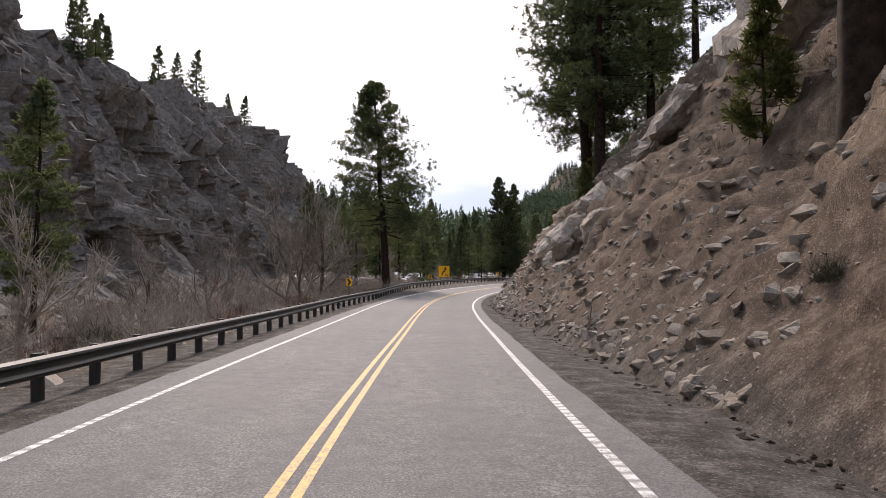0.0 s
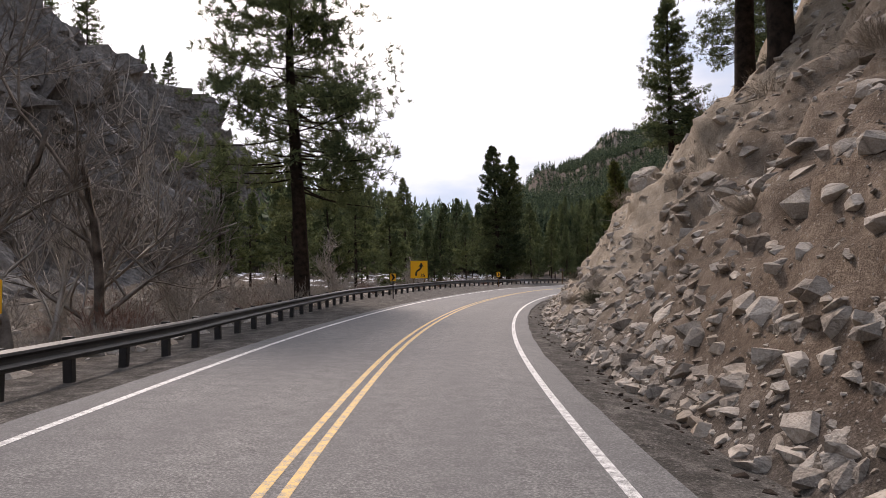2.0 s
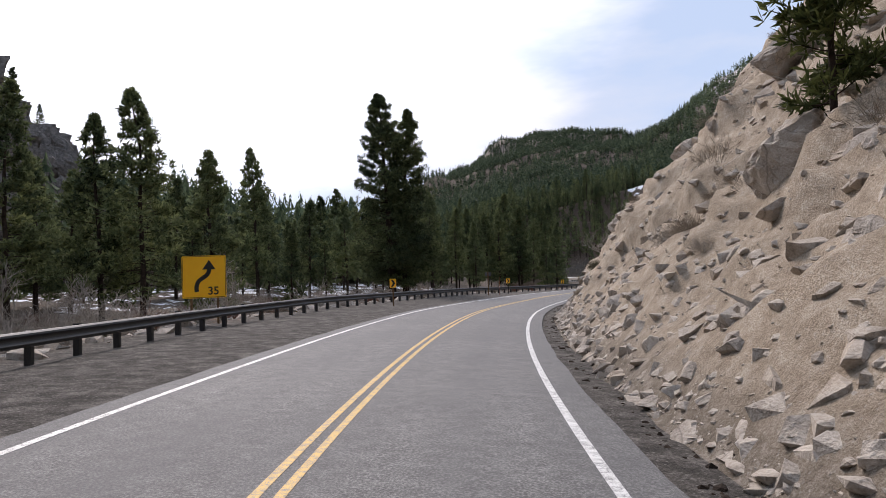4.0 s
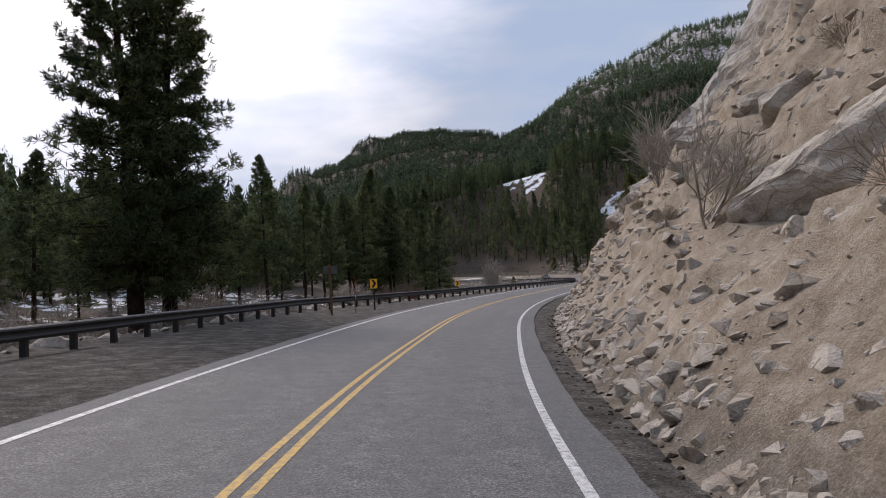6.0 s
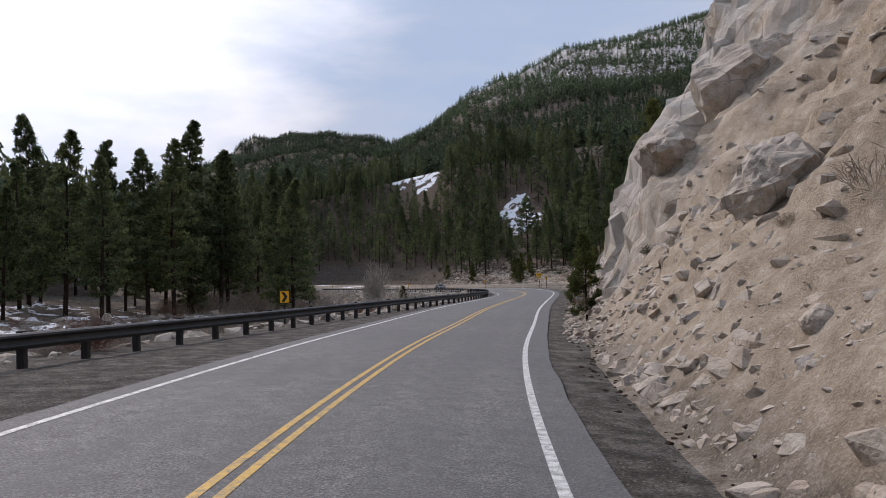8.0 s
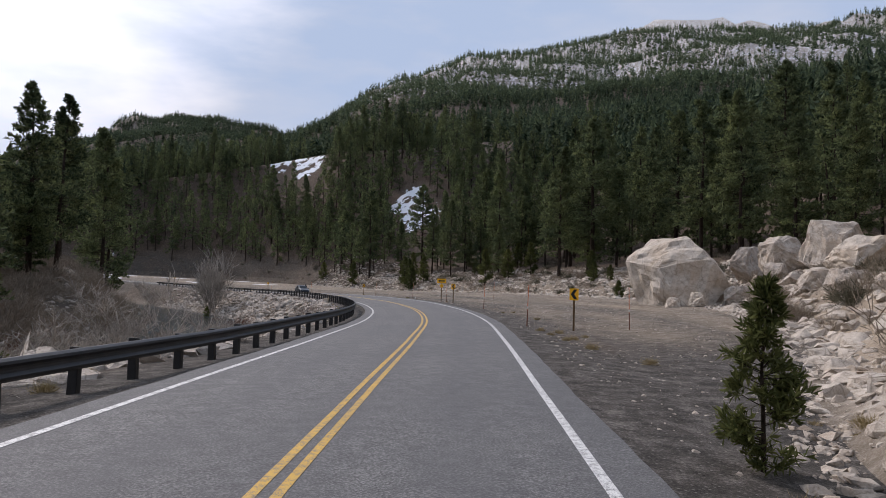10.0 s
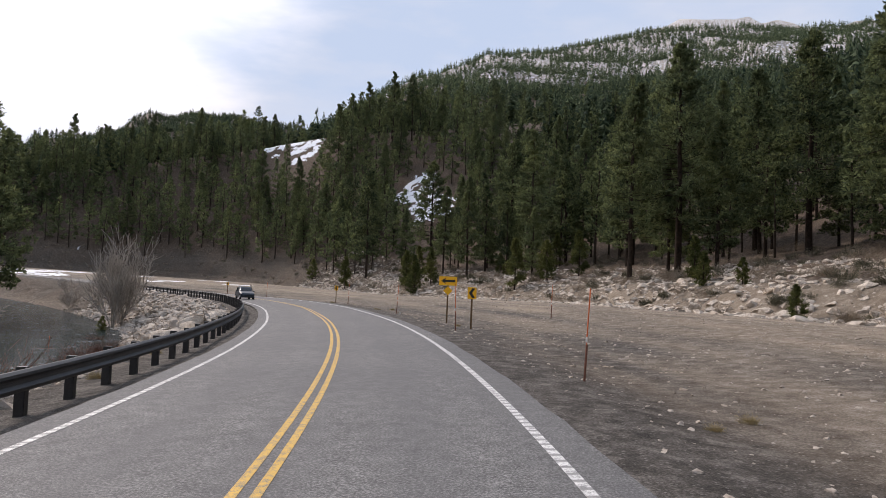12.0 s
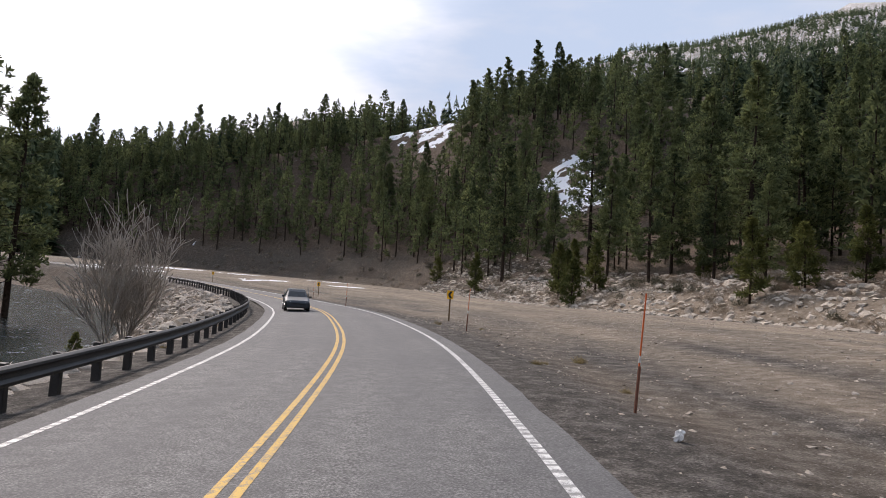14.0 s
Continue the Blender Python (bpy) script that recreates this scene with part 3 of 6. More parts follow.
def far_ground():
    rad = np.r_[np.arange(3, 84, 8.0), 84 * 1.052 ** np.arange(0, 80)]
    ang = np.radians(np.arange(0, 360, 1.0))
    R, A = np.meshgrid(rad, ang, indexing="ij")
    x, y = 90 + R * np.sin(A), 240 + R * np.cos(A)
    z, d, n = land(x, y)
    rough = fbm(x, y, 0, 84, 5, 2.0) * 8 * smooth(np.maximum(d, -n), 70, 220) + fbm(x, y, 0, 590, 5, 4.0) * 53 * smooth(R, 490, 1540) + np.abs(fbm(x, y, 0, 170, 4, 6.0)) * 45 * smooth(R, 1200, 2000)
    z = z + rough
    inside = np.maximum(0, np.minimum(62 - d, 84 + n))
    z = z - 7 * smooth(inside, 0, 16)
    snow = snow_mask(x, y, z)
    zero = np.zeros(z.size)
    v = np.stack([x, y, z], -1).reshape(-1, 3)
    ob = mesh_object("ground", v, grid_faces(len(rad), len(ang), True), m_ground, None, True,
                     {"grit": zero, "sand": zero, "litter": zero + 0.15, "snow": snow.ravel(), "rock": (0.75 * smooth(z + 84 * fbm(x, y, 0, 126, 3, 9.0), 430, 600) * smooth(R, 1120, 1540)).ravel()})
    return tagged(ob, "brown forested mountainsides with patches of old snow", "mountain", kind="structure")


far_ground()


def hillside():
    a = np.r_[np.arange(40, T_CLIFF - 34, 0.7), np.arange(T_CLIFF - 34, T_CLIFF + 22, 0.32), np.arange(T_CLIFF + 22, T_BOULDER + 28, 0.7), np.arange(T_BOULDER + 28, len(TOE) - 2, 2.6)]
    d = np.r_[-5, -1.5, 0, 0.28 * np.arange(1, 51), 14 + 0.55 * np.arange(1, 46), 38.7 + 1.4 * np.arange(1, 20)]
    A, D = np.meshgrid(a, d, indexing="ij")
    k = np.arange(len(TOE))
    cx, cy, cz = (np.interp(A, k, TOE[:, j]) for j in range(3))
    rx, ry = (np.interp(A, k, TOE_RIGHT[:, j]) for j in range(2))
    x, y = cx + D * rx, cy + D * ry
    h = hill(A, D) - 1.3 * smooth(-D, 0.5, 5) - 0.15 * smooth(-D, 0, 1.5)
    z = cz - 0.24 + h
    z = np.where(A > T_BOULDER + 56, np.minimum(z, hill_cap(x, y) + 0.03 * D), z)
    open_w = smooth(A, T_CLIFF + 11, T_BOULDER + 8)
    cliff_w = smooth(A + 5 * fbm(A, D, 0, 5, 3, 31.0), T_CLIFF - 27, T_CLIFF - 16) * (1 - smooth(A, T_CLIFF + 9, T_CLIFF + 20 + 0.3 * D))
    talus = smooth(fbm(A, D, 3, 6, 3, 35.0) - 0.20 * D + 0.15, 0.0, 0.25) * (1 - smooth(A, T_CLIFF - 4, T_CLIFF + 2))      # debris lying against the foot of the bare rock
    bare = cliff_w * (1 - talus) * smooth(D, 0.2, 1.0)
    amp = smooth(D, 0, 5) * (1 - 0.75 * open_w)
    n1, n2 = fbm(x, y, z, 9, 3, 1.0), fbm(x, y, z, 1.8, 4, 8.0)
    facets = 1.1 * facet_offsets(x, y, z, cliff_w > 0.02, 2.4, 3) + 1.5 * facet_offsets(x, y, z, cliff_w > 0.02, 1.0, 4)
    n3 = np.abs(fbm(x, y, z, 0.9, 3, 17.0))
    push = amp * (1.5 * n1 + 0.45 * n2 * (1 - 0.7 * cliff_w)) + smooth(D, 0.3, 2.5) * (1 - open_w) * (0.5 * n3 - 0.12) * (1 - 0.85 * cliff_w) + bare * (0.85 * facets + 0.12 * n2)
    x, y, z = x - rx * push * 0.7, y - ry * push * 0.7, z + push * 0.7
    z = z + 0.05 * n2 * smooth(D, 0, 1)
    early = 1 - smooth(A, 152, 180)
    sand = np.clip((0.95 * smooth(A, 152, 184) + 0.25 * n1) * (1 - 0.60 * open_w - 0.40 * open_w * smooth(D, 4, 11)) * (1 - smooth(A, T_BOULDER + 119, T_BOULDER + 175)), 0, 1)
    v = np.stack([x, y, z], -1).reshape(-1, 3)
    ob = mesh_object("hillside", v, grid_faces(len(a), len(d))[:, ::-1], m_ground, None, True,
                     {"grit": (0.6 * (1 - smooth(D, 0, 1.2))).ravel(), "sand": sand.ravel(), "litter": np.clip(early * (0.65 + 0.6 * n1), 0, 1).ravel() + (0.5 * open_w * smooth(D, 7, 14)).ravel(), "snow": snow_mask(x, y, z).ravel(), "rock": bare.ravel()})
    bare_face = bare[:-1, :-1].ravel() > 0.25                    # broken rock keeps its hard edges
    ob.data.polygons.foreach_set("use_smooth", ~bare_face)
    return tagged(ob, "steep stony hillside cut above the road, earth and scree", "hillside", kind="structure")


hillside()

# The river on the far side of the rail.
s = np.arange(168, COUNT - S0 - 4, 2.0)
k = rail_at(s)
cols = np.linspace(0, 1, 8)
x, y, z = on_road(s[:, None] + 0 * cols, (k - 11.0)[:, None] - 16.5 * cols[None])
drop = np.interp(s, [168, 238, 280, 700], [-3.5, -3.8, -4.8, -4.8])
v = np.stack([x, y, z + drop[:, None]], -1).reshape(-1, 3)
tagged(mesh_object("river", v, grid_faces(len(s), 8)[:, ::-1], m_water, None, True), "shallow mountain river with white riffles between boulders", "river", kind="structure")


def rock_wall():
    """The volcanic crag across the river: broken upright columns over a talus foot."""
    line = spline([(-35.24, -111.5, 0), (-35.41, -27.48, 0), (-35.59, 56.95, 0), (-36.02, 128.18, 0), (-33.2, 184.36, 0), (-32.82, 239.45, 0), (-36.2, 286.71, 0), (-38.25, 332.2, 0), (-60.76, 371.89, 0), (-117.57, 404.32, 0)], 0.75)
    t = np.gradient(line[:, :2], axis=0)
    t /= np.linalg.norm(t, axis=1, keepdims=True)
    side = np.stack([t[:, 1], -t[:, 0]], 1)            # towards the road
    u = np.arange(len(line)) * 0.75
    rng = np.random.RandomState(5)
    jag = rng.rand(4000)

    def pick(*keys):
        return jag[(sum(np.floor(k) * p for k, p in zip(keys, (13, 71, 29))) % 4000).astype(int)]

    wob = fbm(u, 5, 0, 9, 3, 3.0)
    top = np.interp(u, [0, 140, 224, 280, 344, 420, 441, 476, 532, 658], [39, 39, 40, 45, 51, 51, 49, 43, 34, 18]) + 4.2 * fbm(u, 0, 0, 22, 3, 21.0)
    top = top + 6.3 * (pick(u / 3.6 + wob) - 0.5) * (pick(u / 20) + 0.3) + 3.0 * (pick(u / 1.5 + wob) - 0.5)
    v = np.linspace(0, 1, 90)
    U, V = np.meshgrid(u, v, indexing="ij")
    z = -4 + V * (top[:, None] + 4)
    back = 7 * smooth(V, 0, 0.2) + 18 * V                       # talus, then a leaning face
    wall = smooth(V, 0.05, 0.2)
    lean = U + 0.10 * z + 2.0 * fbm(U, z * 0.4, 0, 7, 3, 61.0)
    big = fbm(U, z, 0, 24, 3, 41.0)
    rib = fbm(U, z * 0.35, 0, 5, 4, 71.0)
    out = wall * (3.4 * facet_offsets(lean, 0.42 * z, 0 * z, wall > -1, 4.2, 21, 0.2) + 3.2 * facet_offsets(lean, 0.5 * z, 0 * z, wall > -1, 1.7, 22, 0.2) + 6.0 * big + 3.0 * rib) \
        + (1 - wall) * fbm(U, z, 0, 3, 4, 51.0) * 1.6
    x = line[:, 0][:, None] - side[:, 0][:, None] * (back - out)
    y = line[:, 1][:, None] - side[:, 1][:, None] * (back - out)
    vv = np.stack([x, y, z], -1)
    extra = vv[:, -1:, :].copy()                       # rough ground behind the crest
    extra[:, 0, :2] -= side * 42
    extra[:, 0, 2] -= 2
    vv = np.concatenate([vv, extra], 1)
    ob = mesh_object("rock_wall", vv.reshape(-1, 3), grid_faces(len(u), vv.shape[1])[:, ::-1], m_crag)
    return tagged(ob, "dark jagged volcanic rock wall with broken columns", "cliff", kind="structure"), line, side, top


crag_ob, crag_line, crag_side, crag_top = rock_wall()


# ---- builders ----


def surface_tree(*names):
    out = []
    for nm in names:
        me = bpy.data.objects[nm].data
        out.append(BVHTree.FromPolygons([v.co for v in me.vertices], [tuple(p.vertices) for p in me.polygons]))
    return out


SURFACES = surface_tree("hillside", "roadside_ground", "ground")


def height(x, y):
    """The top of the land at a place."""
    best = -99.0
    for tree in SURFACES:
        hit = tree.ray_cast(Vector((x, y, 900)), Vector((0, 0, -1)))
        if hit[0] is not None:
            best = max(best, hit[0].z)
    return best


def part(name, bm, mat, parent, label=""):
    me = bpy.data.meshes.new(name)
    bm.to_mesh(me)
    bm.free()
    me.materials.append(mat)
    ob = new(name, me)
    ob.parent = parent
    return tagged(ob, label)


def box(bm, x, y, z, dx, dy, dz, bevel=0.0):
    r = bmesh.ops.create_cube(bm, size=1.0, matrix=Matrix.Translation((x, y, z)) @ Matrix.Diagonal((dx, dy, dz, 1)))
    if bevel:
        edges = list({e for v in r["verts"] for e in v.link_edges})
        bmesh.ops.bevel(bm, geom=edges, offset=bevel, segments=2, affect="EDGES")
    return bm


def tube(bm, points, radii, sides=8):
    """A tapered tube through the points."""
    rings = []
    for i, (p, r) in enumerate(zip(points, radii)):
        a, b = Vector(points[max(i - 1, 0)]), Vector(points[min(i + 1, len(points) - 1)])
        q = (b - a).normalized().to_track_quat("Z", "Y")
        rings.append([bm.verts.new(Vector(p) + q @ Vector((r * math.cos(2 * math.pi * k / sides), r * math.sin(2 * math.pi * k / sides), 0))) for k in range(sides)])
    for a, b in zip(rings, rings[1:]):
        for k in range(sides):
            bm.faces.new((a[k], a[(k + 1) % sides], b[(k + 1) % sides], b[k]))
    bm.faces.new(rings[0][::-1])
    bm.faces.new(rings[-1])
    return bm


def plate(bm, outline, y, depth):
    """A flat shape in the x-z plane, with thickness towards +y."""
    f = [bm.verts.new((a, y, b)) for a, b in outline]
    g = [bm.verts.new((a, y + depth, b)) for a, b in outline]
    bm.faces.new(f)
    bm.faces.new(g[::-1])
    for k in range(len(f)):
        bm.faces.new((f[k - 1], f[k], g[k], g[k - 1])[::-1])
    return bm


def rounded(w, h, r, cx=0.0, cz=0.0, steps=4):
    out = []
    for sx, sz, a0 in ((1, -1, -90), (1, 1, 0), (-1, 1, 90), (-1, -1, 180)):
        for k in range(steps + 1):
            a = radians(a0 + 90 * k / steps)
            out.append((cx + sx * (w / 2 - r) + r * math.cos(a), cz + sz * (h / 2 - r) + r * math.sin(a)))
    return out


# Tubes as plain arrays, for trees.
def limb_arrays(paths, sides):
    """Tapered tubes: each path is (points n x 3, radii n)."""
    vs, fs, base = [], [], 0
    ang = np.arange(sides) * 2 * np.pi / sides
    for pts, rad in paths:
        pts, rad = np.asarray(pts, float), np.asarray(rad, float)
        d = np.gradient(pts, axis=0)
        d /= np.linalg.norm(d, axis=1, keepdims=True) + 1e-9
        ref = np.where(np.abs(d[:, 2:3]) < 0.9, [[0, 0, 1.0]], [[1.0, 0, 0]])
        e1 = np.cross(d, ref)
        e1 /= np.linalg.norm(e1, axis=1, keepdims=True)
        e2 = np.cross(d, e1)
        ring = pts[:, None] + rad[:, None, None] * (np.cos(ang)[None, :, None] * e1[:, None] + np.sin(ang)[None, :, None] * e2[:, None])
        vs.append(ring.reshape(-1, 3))
        fs.append(grid_faces(len(pts), sides, True) + base)
        base += len(pts) * sides
    return np.vstack(vs), np.vstack(fs)


def blades(centre, direction, length, width, rng):
    """One narrow triangle for each row, from a centre along a direction."""
    d = direction / np.linalg.norm(direction, axis=1, keepdims=True)
    side = np.cross(d, rng.normal(size=d.shape))
    side /= np.linalg.norm(side, axis=1, keepdims=True) + 1e-9
    w, ln = np.reshape(width, (-1, 1)), np.reshape(length, (-1, 1))
    v = np.stack([centre - d * ln * 0.12, centre + d * ln * 0.6 + side * w, centre + d * ln - side * w * 0.3], 1)
    return v.reshape(-1, 3), np.arange(len(v) * 3).reshape(-1, 3)


def pine_arrays(seed, H, clear, spread, whorls, tufts, per, size, thick, droop=0.0, gaps=0.0, slim=0.17):
    """Trunk with limbs, and needles in tufts: H high, bare up to clear, limbs up to spread long."""
    rng = np.random.RandomState(seed)
    z = np.linspace(-0.055 * H, H, 15)
    sway = np.cumsum(rng.normal(size=(15, 2)) * 0.006 * H, 0) * np.clip(z / H, 0, 1)[:, None]
    trunk = np.c_[sway, z]
    rad = thick * (0.06 + 0.94 * (1 - np.clip(z / H, 0, 1)) ** 0.85)
    rad[0] *= 1.25
    paths = [(trunk, rad)]
    cs, ds, ls = [], [], []
    for i in range(whorls):
        u = (i + rng.rand()) / whorls
        if rng.rand() < gaps * (1 - u):
            continue
        h = clear + (H - clear) * u ** 0.92
        full = min(1.0, 0.7 + 1.6 * u) * (1 - u) ** 0.78 + 0.05
        L = spread * full * rng.uniform(0.6, 1.2)
        a = rng.rand() * 2 * np.pi
        up = radians(-14 - droop + 58 * u + rng.normal() * 9)
        t = np.linspace(0, 1, 5)
        out = np.array([np.cos(a), np.sin(a), 0])
        bend = 0.22 * L * t**2 * (1 - u)
        start = np.array([np.interp(h, z, trunk[:, 0]), np.interp(h, z, trunk[:, 1]), h])
        pts = start + out * (L * t * np.cos(up))[:, None] + np.array([0, 0, 1.0]) * (L * t * np.sin(up) + bend)[:, None]
        paths.append((pts, np.maximum(0.12 * thick * (1 - u) * (1 - t) + 0.012, 0.01)))
        k = max(2, int(tufts * (0.35 + 0.65 * full)))
        f = rng.uniform(0.25, 1.0, k) ** 0.7
        c = np.stack([np.interp(f, t, pts[:, q]) for q in range(3)], 1)
        lat = np.array([-np.sin(a), np.cos(a), 0])
        c = c + lat * (rng.normal(size=k) * 0.20 * L * (0.4 + f * 0.6))[:, None] + np.array([0, 0, 1.0]) * (rng.normal(size=k) * 0.05 * L + 0.02 * L)[:, None]
        cs.append(np.repeat(c, per, 0))
        ds.append(np.tile(out * 0.55 + [0, 0, 0.35], (k * per, 1)) + rng.normal(size=(k * per, 3)) * 0.65)
        ls.append(np.full(k * per, 1.0) * rng.uniform(0.7, 1.25, k * per))
    tip = np.tile(trunk[-1], (per * 4, 1)) - np.array([0, 0, 1.0]) * rng.rand(per * 4, 1) * 0.06 * H
    cs.append(tip)
    ds.append(rng.normal(size=tip.shape) * 0.5 + [0, 0, 0.8])
    ls.append(np.ones(len(tip)))
    cs, ds, ls = np.vstack(cs), np.vstack(ds), np.concatenate(ls)
    nv, nf = blades(cs, ds, size * ls, size * slim * ls, rng)
    tv, tf = limb_arrays(paths[:1], 9)
    lv, lf = limb_arrays(paths[1:], 3)
    return np.vstack([tv, lv]), np.vstack([tf, lf + len(tv)]), nv, nf


def pine(name, label, mat_needle, mat_bark, *shape):
    tv, tf, nv, nf = pine_arrays(*shape)
    root = empty(name)
    mesh_object("trunk", tv, tf, mat_bark, root, True)
    mesh_object("crown", nv, nf, mat_needle, root)
    return tagged(root, label, "tree", "pines of the canyon")


def bare_tree(name, label, seed, H, spread, mat, depth=5, stems=1, thick=0.1):
    rng = np.random.RandomState(seed)
    paths = []

    def grow(p, d, length, r, level):
        n = 4
        pts = [np.array(p)]
        for _ in range(n):
            d = d + rng.normal(size=3) * 0.13 + np.array([0, 0, 0.05])
            d = d / np.linalg.norm(d)
            pts.append(pts[-1] + d * length / n)
        paths.append((pts, np.linspace(r, r * 0.55, n + 1)))
        if level == 0:
            return
        for k in range(rng.randint(3, 6) if level > 1 else 4):
            f = rng.uniform(0.25, 1.0)
            q = pts[int(f * n)]
            side = rng.normal(size=3)
            side[2] = abs(side[2]) * 0.4
            nd = d * rng.uniform(0.5, 1.0) + side * spread * 0.55
            nd = nd / np.linalg.norm(nd)
            grow(q, nd, length * rng.uniform(0.5, 0.75), r * rng.uniform(0.35, 0.55), level - 1)

    for k in range(stems):
        d0 = np.array([0, 0, 1.0]) + rng.normal(size=3) * (0.08 if stems == 1 else 0.3)
        grow(np.array([rng.normal() * 0.1 * (stems > 1), rng.normal() * 0.1 * (stems > 1), -0.15]), d0 / np.linalg.norm(d0), H * 0.46, thick / stems**0.4, depth - 1)
    v, f = limb_arrays([(p, np.maximum(r, 0.011)) for p, r in paths], 3)
    root = empty(name)
    ob = mesh_object("branches", v, f, mat, root, True)
    ob.name = "trunk"
    return tagged(root, label, "tree", "bare trees by the river")


def shrub_arrays(seed, r, h, count, leafy=0.0):
    rng = np.random.RandomState(seed)
    a, e = rng.rand(count) * 2 * np.pi, rng.uniform(0.15, 1.0, count)
    d = np.stack([np.cos(a) * e * r / h, np.sin(a) * e * r / h, 0.25 + rng.rand(count)], 1)
    d = d + rng.normal(size=d.shape) * 0.22
    base = np.stack([np.cos(a) * e, np.sin(a) * e, 0 * a], 1) * r * 0.45
    ln = rng.uniform(0.35, 1.0, count) * h
    v1, f1 = blades(base, d, ln, np.full(count, 0.005 + 0.003 * r), rng)
    dn = d / np.linalg.norm(d, axis=1, keepdims=True)
    k = int(count * 4.6)
    i = rng.randint(0, count, k)
    q = base[i] + dn[i] * (ln[i] * rng.uniform(0.35, 0.95, k))[:, None]
    v2, f2 = blades(q, dn[i] + rng.normal(size=(k, 3)) * 0.7, rng.uniform(0.15, 0.4, k) * h, np.full(k, 0.004 + 0.003 * r + 0.009 * leafy), rng)
    v = np.vstack([v1, v2])
    v[:, 2] = np.maximum(v[:, 2], -0.1)
    return v, np.vstack([f1, f2 + len(v1)])


def shrub_mesh(seed, r, h, count, mat, leafy=0.0, name="shrub"):
    return mesh_object(name, *shrub_arrays(seed, r, h, count, leafy), mat)


def rock_mesh(seed, n=18, flat=1.0, square=0.0):
    """An angular stone about 1 m across: the hull of scattered points, edges slightly broken."""
    rng = np.random.RandomState(seed)
    d = rng.normal(size=(n, 3))
    d /= np.linalg.norm(d, axis=1, keepdims=True)
    if square:
        d = d / np.max(np.abs(d), axis=1, keepdims=True) * square + d * (1 - square)
    d *= rng.uniform(0.8, 1.05, (n, 1)) * 0.5
    d[:, 2] *= flat
    bm = bmesh.new()
    for p in d:
        bm.verts.new(p)
    r = bmesh.ops.convex_hull(bm, input=bm.verts)
    loose = [v for v in bm.verts if not v.link_faces]
    bmesh.ops.delete(bm, geom=loose, context="VERTS")
    return bm


def stone_arrays(seed, n=15, flat=0.75):
    bm = rock_mesh(seed, n, flat, 0.25)
    bm.verts.index_update()
    v = np.array([p.co[:] for p in bm.verts])
    f = [[p.index for p in q.verts] for q in bm.faces]
    bm.free()
    return v, np.array([q for q in f if len(q) == 3])


def many(name, label, category, mat, kinds, rows):
    """One object of kind stuff out of many small pieces: rows of kind, place, turn, tilt, scale."""
    vs, fs, base = [], [], 0
    for k, p, turn, tilt, sc in rows:
        v, f = kinds[k]
        c, s_, ct, st = math.cos(turn), math.sin(turn), math.cos(tilt), math.sin(tilt)
        rot = np.array([[c, -s_, 0], [s_, c, 0], [0, 0, 1]]) @ np.array([[1, 0, 0], [0, ct, -st], [0, st, ct]])
        vs.append((v * sc) @ rot.T + p)
        fs.append(f + base)
        base += len(v)
    return tagged(mesh_object(name, np.vstack(vs), np.vstack(fs), mat), label, category, kind="stuff")


# ---- guardrail: dark weathered beam on posts along the river side ----
RAIL = empty("guardrail")
tagged(RAIL, "dark weathered steel guardrail on posts along the river bank", "guardrail")
PROFILE = [(0.0, -0.205), (0.025, -0.2), (0.09, -0.155), (0.105, -0.105), (0.045, -0.045), (0.036, 0.0), (0.045, 0.045), (0.105, 0.105), (0.09, 0.155), (0.025, 0.2), (0.0, 0.205)]
RAIL_FROM, RAIL_TO, PITCH = -42.0, 460.0, 2.2


def rail_ground(s):
    n = rail_at(s)
    x, y, z = on_road(s, n)
    return x, y, z + bank(s, n) - 0.16


def rail_panel(s0, s1):
    s = np.linspace(s0, s1 + 0.12, 7)
    pts = PROFILE + [(a - 0.006, b) for a, b in PROFILE[::-1]]
    n = rail_at(s)
    vs = []
    for a, b in pts:
        x, y, z = on_road(s, n + a)
        vs.append(np.stack([x, y, z + bank(s, n) - 0.16 + 0.66 + b], 1))
    v = np.stack(vs, 1)
    return mesh_object("rail_panel", v.reshape(-1, 3), grid_faces(len(s), len(pts), True), m_steel, RAIL, False)


for q in np.arange(RAIL_FROM, RAIL_TO, PITCH * 4):
    rail_panel(q, min(q + PITCH * 4, RAIL_TO))
bm = bmesh.new()
box(bm, -0.12, 0, 0.38, 0.19, 0.17, 1.02, 0.01)
post_me = bpy.data.meshes.new("post")
bm.to_mesh(post_me)
bm.free()
post_me.materials.append(m_steel)
for i, q in enumerate(np.arange(RAIL_FROM + 0.5, RAIL_TO, PITCH)):
    x, y, z = rail_ground(q)
    ob = new("post", post_me)
    ob.parent = RAIL
    k = int(q + S0)
    turn = math.degrees(math.atan2(RIGHT[k, 1], RIGHT[k, 0]))
    ob.matrix_basis = pose(float(x), float(y), float(z) + 0.02 * math.sin(i * 2.3), math.sin(i * 1.7), math.sin(i * 3.1) * 1.2, turn)


# ---- signs and stakes ----
def facing(x, y, tx, ty):
    """Turn in degrees that makes a thing at x, y face the place tx, ty with its -y side."""
    return math.degrees(math.atan2(ty - y, tx - x)) + 90


def sign_post(root, h, mat, w=0.09, deep=0.09):
    bm = box(bmesh.new(), 0, 0.06, h / 2 - 0.2, w, deep, h + 0.4, 0.006)
    return part("post", bm, mat, root)


